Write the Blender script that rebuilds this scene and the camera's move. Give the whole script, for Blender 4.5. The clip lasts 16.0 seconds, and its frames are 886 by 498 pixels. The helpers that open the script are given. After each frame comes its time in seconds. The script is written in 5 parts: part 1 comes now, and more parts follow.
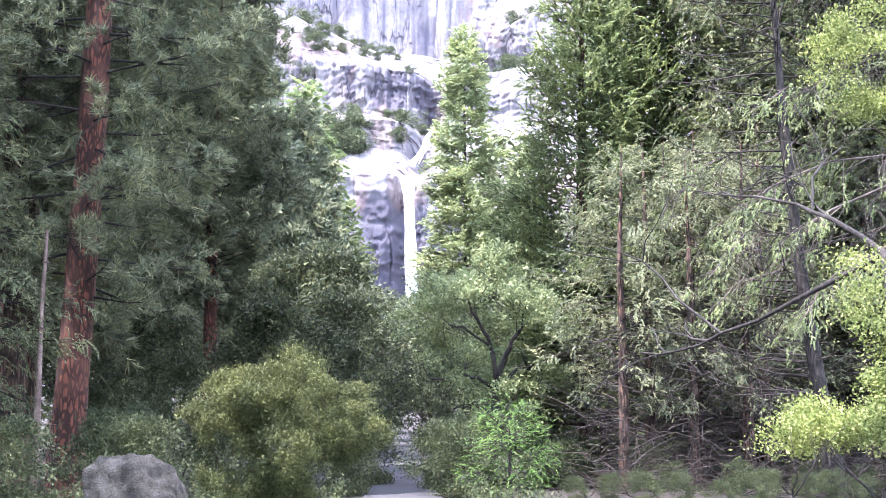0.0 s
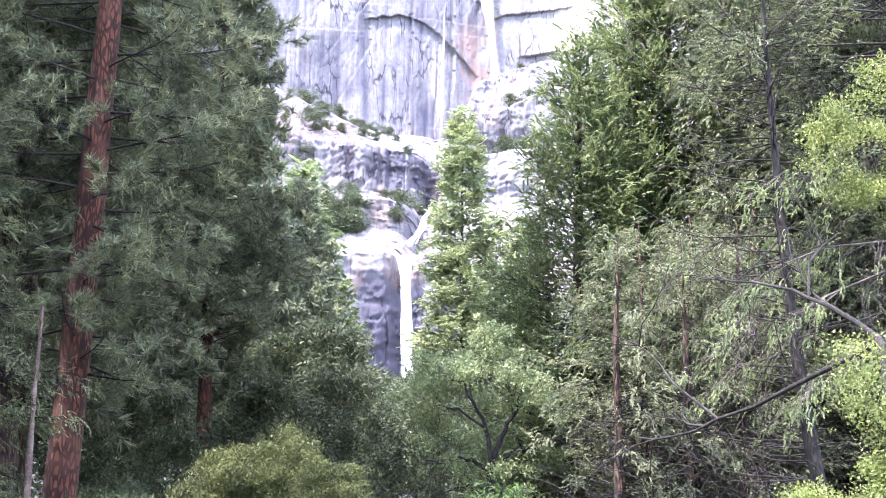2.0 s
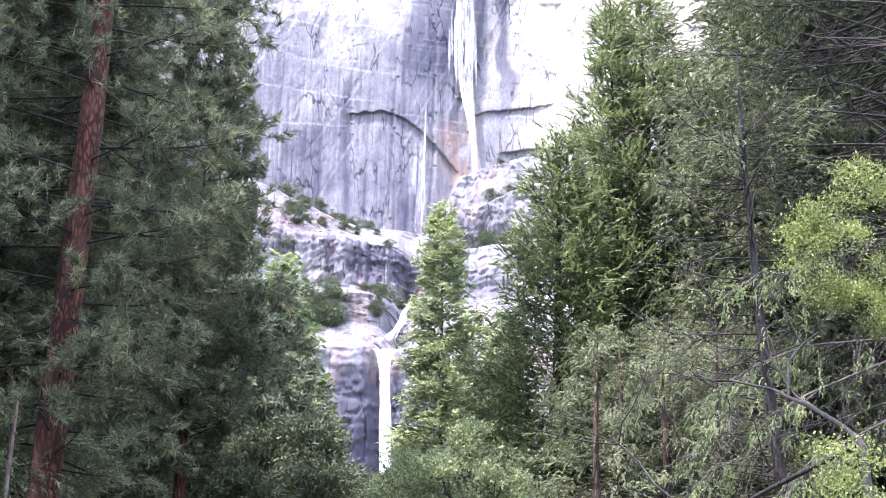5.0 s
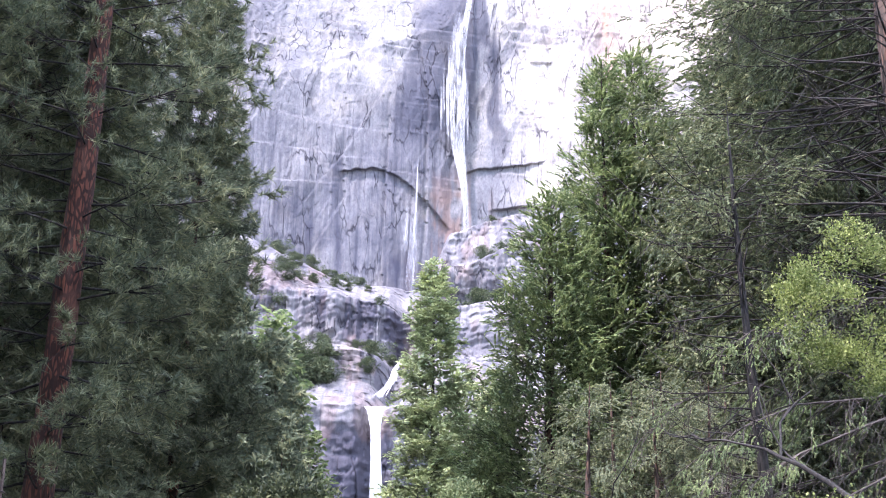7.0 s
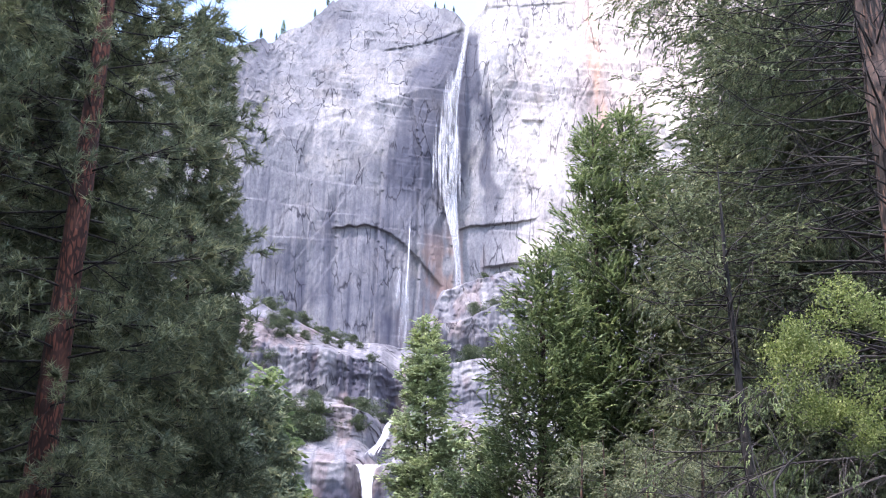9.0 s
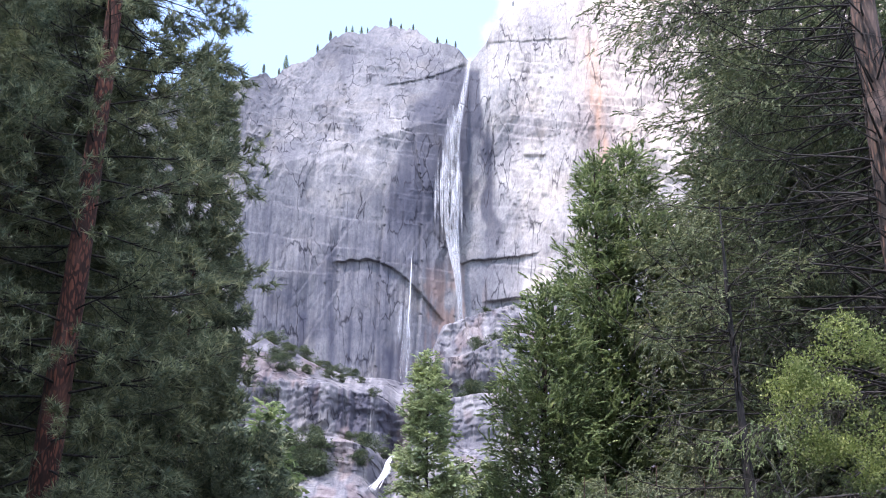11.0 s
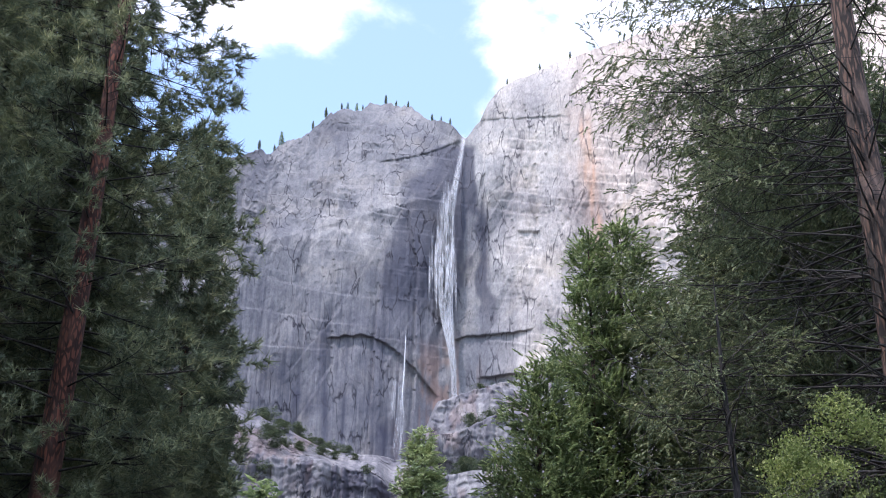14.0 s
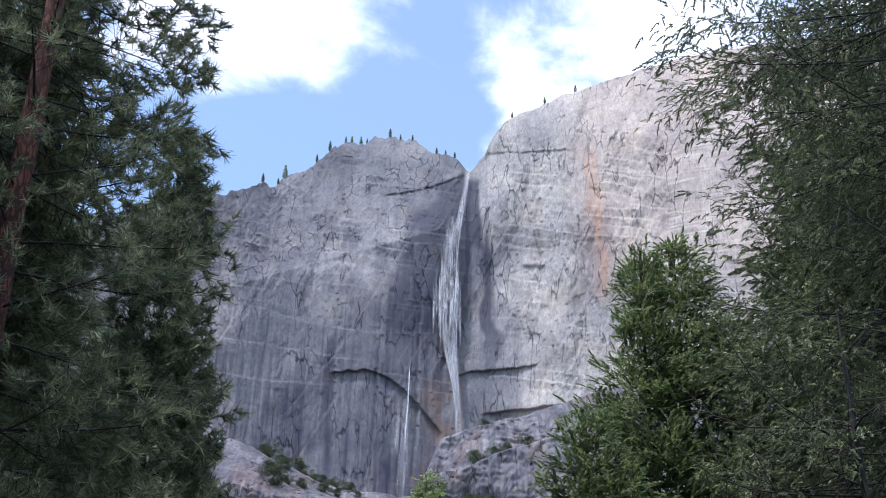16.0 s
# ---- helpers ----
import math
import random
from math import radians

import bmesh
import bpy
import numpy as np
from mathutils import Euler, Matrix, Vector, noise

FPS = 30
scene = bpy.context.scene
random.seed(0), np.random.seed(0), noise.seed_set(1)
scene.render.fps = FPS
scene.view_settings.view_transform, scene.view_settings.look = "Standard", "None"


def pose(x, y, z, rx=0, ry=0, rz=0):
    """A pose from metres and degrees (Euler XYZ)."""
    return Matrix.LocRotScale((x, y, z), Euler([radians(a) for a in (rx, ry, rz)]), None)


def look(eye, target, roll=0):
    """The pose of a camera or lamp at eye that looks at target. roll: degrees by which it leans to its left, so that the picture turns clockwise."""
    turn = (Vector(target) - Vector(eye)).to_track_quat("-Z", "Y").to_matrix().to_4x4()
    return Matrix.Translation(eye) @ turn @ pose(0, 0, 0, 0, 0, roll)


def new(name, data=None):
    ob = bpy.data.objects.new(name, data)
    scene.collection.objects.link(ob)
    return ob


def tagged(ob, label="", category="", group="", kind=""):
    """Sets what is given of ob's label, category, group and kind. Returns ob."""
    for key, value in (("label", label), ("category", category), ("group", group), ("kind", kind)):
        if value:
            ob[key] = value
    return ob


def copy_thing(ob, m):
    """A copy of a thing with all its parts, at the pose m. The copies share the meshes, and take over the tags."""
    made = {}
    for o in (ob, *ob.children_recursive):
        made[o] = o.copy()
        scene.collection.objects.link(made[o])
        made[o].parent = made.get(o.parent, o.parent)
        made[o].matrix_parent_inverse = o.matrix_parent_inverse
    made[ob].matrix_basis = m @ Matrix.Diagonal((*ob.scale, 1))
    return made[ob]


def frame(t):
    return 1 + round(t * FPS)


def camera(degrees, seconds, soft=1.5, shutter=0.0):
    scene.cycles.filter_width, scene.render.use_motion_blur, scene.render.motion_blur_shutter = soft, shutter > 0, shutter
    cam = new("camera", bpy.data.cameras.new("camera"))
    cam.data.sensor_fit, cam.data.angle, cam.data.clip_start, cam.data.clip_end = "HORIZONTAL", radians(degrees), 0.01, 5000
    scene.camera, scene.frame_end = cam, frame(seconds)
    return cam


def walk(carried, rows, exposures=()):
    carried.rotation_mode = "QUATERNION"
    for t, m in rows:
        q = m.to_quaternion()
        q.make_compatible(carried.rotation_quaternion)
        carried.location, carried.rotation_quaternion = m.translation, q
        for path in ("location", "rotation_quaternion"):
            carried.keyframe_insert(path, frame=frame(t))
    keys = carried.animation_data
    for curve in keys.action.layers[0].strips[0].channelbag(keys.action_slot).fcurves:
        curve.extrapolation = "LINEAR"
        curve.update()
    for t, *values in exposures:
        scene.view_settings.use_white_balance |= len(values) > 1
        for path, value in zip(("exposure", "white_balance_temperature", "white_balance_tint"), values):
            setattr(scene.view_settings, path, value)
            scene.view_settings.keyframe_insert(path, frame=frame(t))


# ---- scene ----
# The view up a wooded valley to a two-step waterfall: the camera stands on a path and tilts up.
cam = camera(36.98, 16.0, soft=1.0)
# seconds, metres ahead, eye height, yaw, pitch, roll
ROWS = [
    (0, 0.0, 1.600, 0.00, 8.50, 0.00),
    (0.5, 0.0, 1.609, -0.02, 9.25, -0.02),
    (1, 0.0, 1.617, -0.13, 10.20, -0.54),
    (1.5, 0.0, 1.626, -0.16, 11.13, -0.55),
    (2, 0.0, 1.634, -0.27, 11.96, -0.66),
    (2.5, 0.0, 1.643, -0.45, 12.68, -0.51),
    (3, 0.0, 1.652, -0.67, 13.41, -0.55),
    (3.5, 0.0, 1.660, -0.90, 14.08, -0.80),
    (4, 0.0, 1.669, -1.08, 14.76, -0.95),
    (6.5, 0.0, 1.712, -1.42, 17.88, -0.70),
    (7, 0.0, 1.721, -1.61, 18.51, -0.90),
    (7.5, 0.0, 1.729, -1.76, 19.15, -0.98),
    (8, 0.0, 1.738, -1.79, 19.80, -0.82),
    (8.5, 0.0, 1.747, -1.91, 20.43, -0.92),
    (9, 0.0, 1.755, -1.94, 20.97, -0.81),
    (11.5, 0.0, 1.798, -1.88, 22.88, -0.88),
    (12, 0.0, 1.807, -1.99, 23.42, -0.85),
    (12.5, 0.0, 1.816, -2.08, 24.03, -0.87),
    (13, 0.0, 1.824, -2.11, 24.62, -0.84),
    (13.5, 0.0, 1.833, -2.18, 25.21, -0.92),
    (14, 0.0, 1.841, -2.16, 25.73, -0.89),
    (14.5, 0.0, 1.850, -2.12, 26.18, -0.86),
    (15, 3.4, 3.20, -2.07, 26.68, -0.87),
    (15.5, 7.2, 4.80, -2.09, 27.02, -1.06),
    (16, 11.2, 6.60, -2.09, 27.23, -1.11),
]
walk(cam, [(t, pose(-0.035 * ahead, ahead, z, 90 + pitch, roll, yaw)) for t, ahead, z, yaw, pitch, roll in ROWS],
     exposures=[(0, 2.90, 6000, 30), (4, 2.45, 6000, 31), (7, 1.93, 5950, 30), (9, 1.53, 5950, 28), (12.5, 1.05, 5900, 25), (14.5, 0.66, 5850, 22), (16, 0.36, 5700, 20)])

# ---- sky and sun ----
GAPS = (((0.001, 0.827, 0.562), 4.4, 0.20), ((0.009, 0.770, 0.638), 5.0, 0.20), ((-0.104, 0.854, 0.510), 4.2, 0.20), ((0.043, 0.847, 0.529), 2.4, 0.16))
SUN_TO = Vector((-0.38, -0.24, 0.89)).normalized()
world = bpy.data.worlds.new("sky")
scene.world = world
world.use_nodes = True
wn, wl = world.node_tree.nodes, world.node_tree.links
wn.clear()
sky = wn.new("ShaderNodeTexSky")
sky.sky_type, sky.sun_disc = "NISHITA", False
sky.sun_elevation = math.asin(SUN_TO.z)
sky.sun_rotation = math.atan2(SUN_TO.x, SUN_TO.y)
sky.air_density, sky.dust_density, sky.ozone_density = 1.0, 0.3, 3.0
coord = wn.new("ShaderNodeTexCoord")
mapping = wn.new("ShaderNodeMapping")
mapping.inputs["Location"].default_value = (2.1, 0.7, 0.5)
mapping.inputs["Scale"].default_value = (1.0, 1.0, 1.5)
cloud_noise = wn.new("ShaderNodeTexNoise")
cloud_noise.inputs["Scale"].default_value = 4.6
cloud_noise.inputs["Detail"].default_value = 10.0
cloud_noise.inputs["Roughness"].default_value = 0.58
cloud_noise.inputs["Distortion"].default_value = 0.5
ramp = wn.new("ShaderNodeValToRGB")
ramp.color_ramp.elements[0].position, ramp.color_ramp.elements[1].position = 0.38, 0.78
ramp.color_ramp.interpolation = "EASE"
ramp.color_ramp.elements[0].color = (0.10, 0.10, 0.10, 1)
sky_bg, cloud_bg, mixer, out = (wn.new(n) for n in ("ShaderNodeBackground", "ShaderNodeBackground", "ShaderNodeMixShader", "ShaderNodeOutputWorld"))
sky_bg.inputs["Strength"].default_value = 0.15
cloud_bg.inputs["Color"].default_value = (1.0, 0.99, 0.97, 1)
cloud_bg.inputs["Strength"].default_value = 2.3
wl.new(coord.outputs["Generated"], mapping.inputs["Vector"])
wl.new(mapping.outputs["Vector"], cloud_noise.inputs["Vector"])
# gaps between the clouds: the way to the middle of each, its width in degrees and how clear it is
cover = cloud_noise.outputs["Fac"]
for way, width, clear in GAPS:
    dot = wn.new("ShaderNodeVectorMath")
    dot.operation = "DOT_PRODUCT"
    dot.inputs[1].default_value = Vector(way).normalized()
    reach = wn.new("ShaderNodeMapRange")
    reach.interpolation_type = "SMOOTHSTEP"
    reach.inputs["From Min"].default_value, reach.inputs["From Max"].default_value = math.cos(radians(width)), 1.0
    reach.inputs["To Min"].default_value, reach.inputs["To Max"].default_value = 0.0, clear
    less = wn.new("ShaderNodeMath")
    less.operation = "SUBTRACT"
    wl.new(coord.outputs["Generated"], dot.inputs[0])
    wl.new(dot.outputs["Value"], reach.inputs["Value"])
    wl.new(cover, less.inputs[0])
    wl.new(reach.outputs["Result"], less.inputs[1])
    cover = less.outputs["Value"]
wisps = wn.new("ShaderNodeTexNoise")
wisps.inputs["Scale"].default_value, wisps.inputs["Detail"].default_value, wisps.inputs["Roughness"].default_value, wisps.inputs["Distortion"].default_value = 9.0, 8.0, 0.62, 0.9
wl.new(mapping.outputs["Vector"], wisps.inputs["Vector"])
torn = wn.new("ShaderNodeMath")
torn.operation = "MULTIPLY_ADD"
torn.inputs[1].default_value = 0.34
wl.new(wisps.outputs["Fac"], torn.inputs[0])
wl.new(cover, torn.inputs[2])
lower = wn.new("ShaderNodeMath")
lower.operation = "SUBTRACT"
lower.inputs[1].default_value = 0.165
wl.new(torn.outputs["Value"], lower.inputs[0])
wl.new(lower.outputs["Value"], ramp.inputs["Fac"])
tint = wn.new("ShaderNodeMix")
tint.data_type, tint.blend_type = "RGBA", "MULTIPLY"
tint.inputs[0].default_value, tint.inputs[7].default_value = 1.0, (0.74, 1.12, 1.18, 1)
wl.new(sky.outputs["Color"], tint.inputs[6])
wl.new(tint.outputs[2], sky_bg.inputs["Color"])
wl.new(ramp.outputs["Color"], mixer.inputs["Fac"])
wl.new(sky_bg.outputs["Background"], mixer.inputs[1])
wl.new(cloud_bg.outputs["Background"], mixer.inputs[2])
wl.new(mixer.outputs["Shader"], out.inputs["Surface"])
sun_data = bpy.data.lights.new("sun", "SUN")
sun_data.energy, sun_data.angle, sun_data.color = 3.4, radians(0.6), (1.0, 0.95, 0.86)
sun_ob = new("sun", sun_data)
sun_ob.matrix_world = look(SUN_TO * 300, (0, 0, 0))


# ---- materials ----
def material(name):
    mat = bpy.data.materials.new(name)
    mat.use_nodes = True
    nodes, links = mat.node_tree.nodes, mat.node_tree.links
    return mat, nodes, links, nodes["Principled BSDF"]


def tex_noise(nodes, links, scale, detail=5.0, stretch=(1, 1, 1), rough=0.55):
    co = nodes.new("ShaderNodeTexCoord")
    mp = nodes.new("ShaderNodeMapping")
    mp.inputs["Scale"].default_value = stretch
    nz = nodes.new("ShaderNodeTexNoise")
    nz.inputs["Scale"].default_value, nz.inputs["Detail"].default_value, nz.inputs["Roughness"].default_value = scale, detail, rough
    links.new(co.outputs["Object"], mp.inputs["Vector"])
    links.new(mp.outputs["Vector"], nz.inputs["Vector"])
    return nz.outputs["Fac"]


def color_ramp(nodes, links, fac, stops):
    rp = nodes.new("ShaderNodeValToRGB")
    while len(rp.color_ramp.elements) < len(stops):
        rp.color_ramp.elements.new(0.5)
    for el, (pos, col) in zip(rp.color_ramp.elements, stops):
        el.position, el.color = pos, (*col, 1) if len(col) == 3 else col
    links.new(fac, rp.inputs["Fac"])
    return rp.outputs["Color"]


def mixed(nodes, links, fac, a, b, blend="MIX"):
    mx = nodes.new("ShaderNodeMix")
    mx.data_type, mx.blend_type = "RGBA", blend
    for sock, val in ((mx.inputs[0], fac), (mx.inputs[6], a), (mx.inputs[7], b)):
        if isinstance(val, (int, float)):
            sock.default_value = val
        elif isinstance(val, tuple):
            sock.default_value = (*val, 1)
        else:
            links.new(val, sock)
    return mx.outputs[2]


def add_bump(nodes, links, bsdf, height, strength, distance):
    bp = nodes.new("ShaderNodeBump")
    bp.inputs["Strength"].default_value, bp.inputs["Distance"].default_value = strength, distance
    links.new(height, bp.inputs["Height"])
    links.new(bp.outputs["Normal"], bsdf.inputs["Normal"])


def foliage(name, dark, light, tips, clump_scale=0.5, translucent=0.25):
    """Leaves or needles: colour varies from leaf to leaf and from clump to clump, with light passing through."""
    mat, nodes, links, bsdf = material(name)
    geo = nodes.new("ShaderNodeNewGeometry")
    per_leaf = color_ramp(nodes, links, geo.outputs["Random Per Island"], [(0.0, dark), (0.75, light), (1.0, tips)])
    clump = tex_noise(nodes, links, clump_scale, 3.0)
    shade = color_ramp(nodes, links, clump, [(0.3, (0.55, 0.6, 0.6)), (0.7, (1.25, 1.2, 1.0))])
    col = mixed(nodes, links, 1.0, per_leaf, shade, "MULTIPLY")
    links.new(col, bsdf.inputs["Base Color"])
    bsdf.inputs["Roughness"].default_value = 0.65
    bsdf.inputs["Specular IOR Level"].default_value = 0.2
    tl = nodes.new("ShaderNodeBsdfTranslucent")
    links.new(col, tl.inputs["Color"])
    ms = nodes.new("ShaderNodeMixShader")
    ms.inputs["Fac"].default_value = translucent
    links.new(bsdf.outputs["BSDF"], ms.inputs[1])
    links.new(tl.outputs["BSDF"], ms.inputs[2])
    links.new(ms.outputs["Shader"], nodes["Material Output"].inputs["Surface"])
    return mat


def bark(name, fissure, plate, pale, scale=6.0, stretch=(1, 1, 0.28), depth=0.05):
    """Bark in long plates parted by dark fissures."""
    mat, nodes, links, bsdf = material(name)
    co = nodes.new("ShaderNodeTexCoord")
    mp = nodes.new("ShaderNodeMapping")
    mp.inputs["Scale"].default_value = stretch
    warp = nodes.new("ShaderNodeTexNoise")
    warp.inputs["Scale"].default_value = 3.0
    links.new(co.outputs["Object"], mp.inputs["Vector"])
    links.new(mp.outputs["Vector"], warp.inputs["Vector"])
    shift = nodes.new("ShaderNodeVectorMath")
    shift.operation = "MULTIPLY_ADD"
    shift.inputs[1].default_value = (0.25, 0.25, 0.25)
    links.new(warp.outputs["Color"], shift.inputs[0])
    links.new(mp.outputs["Vector"], shift.inputs[2])
    vo = nodes.new("ShaderNodeTexVoronoi")
    vo.feature = "DISTANCE_TO_EDGE"
    vo.inputs["Scale"].default_value = scale
    links.new(shift.outputs["Vector"], vo.inputs["Vector"])
    plates = color_ramp(nodes, links, vo.outputs["Distance"], [(0.0, fissure), (0.12, fissure), (0.22, plate), (1.0, plate)])
    grain = tex_noise(nodes, links, 5.0, 6.0, (1, 1, 0.2))
    worn = color_ramp(nodes, links, grain, [(0.35, (0.6, 0.6, 0.6)), (0.7, (1.2, 1.15, 1.1))])
    col = mixed(nodes, links, 1.0, plates, worn, "MULTIPLY")
    patch = color_ramp(nodes, links, tex_noise(nodes, links, 0.6, 3.0), [(0.5, (0, 0, 0)), (0.75, (1, 1, 1))])
    col = mixed(nodes, links, patch, col, pale)
    links.new(col, bsdf.inputs["Base Color"])
    bsdf.inputs["Roughness"].default_value = 0.95
    add_bump(nodes, links, bsdf, vo.outputs["Distance"], 0.8, depth)
    return mat


def granite(name):
    """Grey granite: mottled blocks, rain streaks, wet black stains, rust and painted sun and shade where the mesh
    carries them.
    """
    mat, nodes, links, bsdf = material(name)
    big = tex_noise(nodes, links, 0.012, 6.0, (1, 1, 0.7))
    base = color_ramp(nodes, links, big, [(0.3, (0.165, 0.165, 0.172)), (0.5, (0.235, 0.231, 0.228)), (0.66, (0.325, 0.313, 0.296))])
    fine = tex_noise(nodes, links, 0.16, 8.0, (1, 1, 0.6), 0.7)
    base = mixed(nodes, links, 1.0, base, color_ramp(nodes, links, fine, [(0.25, (0.62, 0.62, 0.64)), (0.5, (0.96, 0.96, 0.96)), (0.75, (1.22, 1.20, 1.17))]), "MULTIPLY")
    grain = tex_noise(nodes, links, 0.42, 6.0, (1, 1, 0.5), 0.75)
    base = mixed(nodes, links, 1.0, base, color_ramp(nodes, links, grain, [(0.32, (0.70, 0.70, 0.72)), (0.5, (1, 1, 1)), (0.68, (1.2, 1.2, 1.19))]), "MULTIPLY")
    streak = tex_noise(nodes, links, 0.28, 5.0, (1, 0.2, 0.012), 0.7)
    dark_streak = color_ramp(nodes, links, streak, [(0.34, (0.42, 0.43, 0.50)), (0.46, (0.80, 0.80, 0.86)), (0.60, (1.0, 1.0, 1.0)), (0.72, (1.22, 1.22, 1.22))])
    stain = nodes.new("ShaderNodeAttribute")
    stain.attribute_name = "stain"
    wet = nodes.new("ShaderNodeSeparateColor")
    links.new(stain.outputs["Color"], wet.inputs["Color"])
    # lighter rock: tan areas, and the sun on the right-hand wall put into the colour
    clean_sunlit = mixed(nodes, links, 1.0, base, (1.52, 1.45, 1.35), "MULTIPLY")
    base = mixed(nodes, links, stain.outputs["Alpha"], base, clean_sunlit)
    base = mixed(nodes, links, wet.outputs["Green"], base, mixed(nodes, links, 1.0, base, dark_streak, "MULTIPLY"))
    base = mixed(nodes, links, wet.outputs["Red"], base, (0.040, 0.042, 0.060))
    tan = color_ramp(nodes, links, tex_noise(nodes, links, 0.02, 5.0), [(0.5, (0, 0, 0)), (0.72, (0.55, 0.55, 0.55))])
    base = mixed(nodes, links, tan, base, mixed(nodes, links, 1.0, base, (1.15, 1.06, 0.90), "MULTIPLY"))
    base = mixed(nodes, links, wet.outputs["Blue"], base, (0.42, 0.23, 0.13))
    links.new(base, bsdf.inputs["Base Color"])
    bsdf.inputs["Roughness"].default_value = 0.85
    bsdf.inputs["Specular IOR Level"].default_value = 0.15
    # hairline joints: long upright cells with thin dark seams
    co = nodes.new("ShaderNodeTexCoord")
    mp = nodes.new("ShaderNodeMapping")
    mp.inputs["Scale"].default_value, mp.inputs["Rotation"].default_value = (1, 1, 0.26), (0, 0.3, 0)
    wander = nodes.new("ShaderNodeTexNoise")
    wander.inputs["Scale"].default_value, wander.inputs["Detail"].default_value = 0.05, 4.0
    shift = nodes.new("ShaderNodeVectorMath")
    shift.operation = "MULTIPLY_ADD"
    shift.inputs[1].default_value = (22, 22, 22)
    vo = nodes.new("ShaderNodeTexVoronoi")
    vo.feature = "DISTANCE_TO_EDGE"
    vo.inputs["Scale"].default_value = 0.060
    links.new(co.outputs["Object"], mp.inputs["Vector"])
    links.new(mp.outputs["Vector"], wander.inputs["Vector"])
    links.new(wander.outputs["Color"], shift.inputs[0])
    links.new(mp.outputs["Vector"], shift.inputs[2])
    links.new(shift.outputs["Vector"], vo.inputs["Vector"])
    seam = color_ramp(nodes, links, vo.outputs["Distance"], [(0.0, (0.18, 0.18, 0.21)), (0.022, (0.55, 0.55, 0.58)), (0.05, (1, 1, 1)), (0.09, (1.10, 1.10, 1.09)), (0.16, (1, 1, 1))])
    here = color_ramp(nodes, links, tex_noise(nodes, links, 0.030, 4.0, (1, 1, 0.6)), [(0.46, (0, 0, 0)), (0.60, (1, 1, 1))])
    base = mixed(nodes, links, here, base, mixed(nodes, links, 1.0, base, seam, "MULTIPLY"))
    links.new(base, bsdf.inputs["Base Color"])
    grit = nodes.new("ShaderNodeMath")
    grit.operation = "ADD"
    coarse = tex_noise(nodes, links, 0.05, 7.0, (1, 1, 0.6), 0.6)
    links.new(fine, grit.inputs[0])
    links.new(coarse, grit.inputs[1])
    add_bump(nodes, links, bsdf, grit.outputs["Value"], 0.5, 1.3)
    return mat


def water_white(name, opacity, lo, hi, stretch=(1, 1, 0.08), scale=0.6):
    """Falling white water, torn into strands that let the rock show through."""
    mat, nodes, links, bsdf = material(name)
    strands = tex_noise(nodes, links, scale, 6.0, stretch, 0.65)
    cover = color_ramp(nodes, links, strands, [(lo, (0, 0, 0)), (hi, (opacity, opacity, opacity))])
    edge = nodes.new("ShaderNodeAttribute")
    edge.attribute_name = "thickness"
    cover = mixed(nodes, links, 1.0, cover, edge.outputs["Color"], "MULTIPLY")
    bsdf.inputs["Base Color"].default_value = (0.95, 0.95, 0.96, 1)
    bsdf.inputs["Roughness"].default_value = 0.6
    clear = nodes.new("ShaderNodeBsdfTransparent")
    tl = nodes.new("ShaderNodeBsdfTranslucent")
    tl.inputs["Color"].default_value = (0.85, 0.88, 0.92, 1)
    body = nodes.new("ShaderNodeMixShader")
    body.inputs["Fac"].default_value = 0.4
    links.new(bsdf.outputs["BSDF"], body.inputs[1])
    links.new(tl.outputs["BSDF"], body.inputs[2])
    ms = nodes.new("ShaderNodeMixShader")
    links.new(cover, ms.inputs["Fac"])
    links.new(clear.outputs["BSDF"], ms.inputs[1])
    links.new(body.outputs["Shader"], ms.inputs[2])
    links.new(ms.outputs["Shader"], nodes["Material Output"].inputs["Surface"])
    return mat


def earth(name, a, b, c, scale, rough=0.95, bump=0.05):
    mat, nodes, links, bsdf = material(name)
    n1, n2 = tex_noise(nodes, links, scale, 8.0), tex_noise(nodes, links, scale * 9, 6.0)
    col = color_ramp(nodes, links, n1, [(0.35, a), (0.5, b), (0.68, c)])
    col = mixed(nodes, links, 1.0, col, color_ramp(nodes, links, n2, [(0.3, (0.6, 0.6, 0.6)), (0.7, (1.3, 1.3, 1.3))]), "MULTIPLY")
    links.new(col, bsdf.inputs["Base Color"])
    bsdf.inputs["Roughness"].default_value = rough
    add_bump(nodes, links, bsdf, n2, 0.7, bump)
    return mat


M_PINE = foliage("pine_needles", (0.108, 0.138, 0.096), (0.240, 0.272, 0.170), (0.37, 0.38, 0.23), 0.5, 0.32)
M_PINE_FAR = foliage("pine_needles_grey", (0.080, 0.106, 0.076), (0.190, 0.222, 0.142), (0.32, 0.33, 0.20), 0.3, 0.32)
M_CEDAR = foliage("cedar_sprays", (0.112, 0.160, 0.080), (0.262, 0.332, 0.158), (0.44, 0.49, 0.28), 0.6, 0.42)
M_CEDAR_DARK = foliage("cedar_sprays_dark", (0.082, 0.108, 0.066), (0.195, 0.230, 0.132), (0.36, 0.37, 0.22), 0.5, 0.3)
# fir sprays paled: the sunlight on the fir is put into the colour
M_FIR_SUN = foliage("fir_sprays_sun", (0.20, 0.25, 0.135), (0.39, 0.455, 0.25), (0.53, 0.58, 0.36), 0.35, 0.40)
M_OAK = foliage("oak_leaves", (0.135, 0.185, 0.100), (0.255, 0.315, 0.165), (0.43, 0.47, 0.28), 0.5, 0.35)
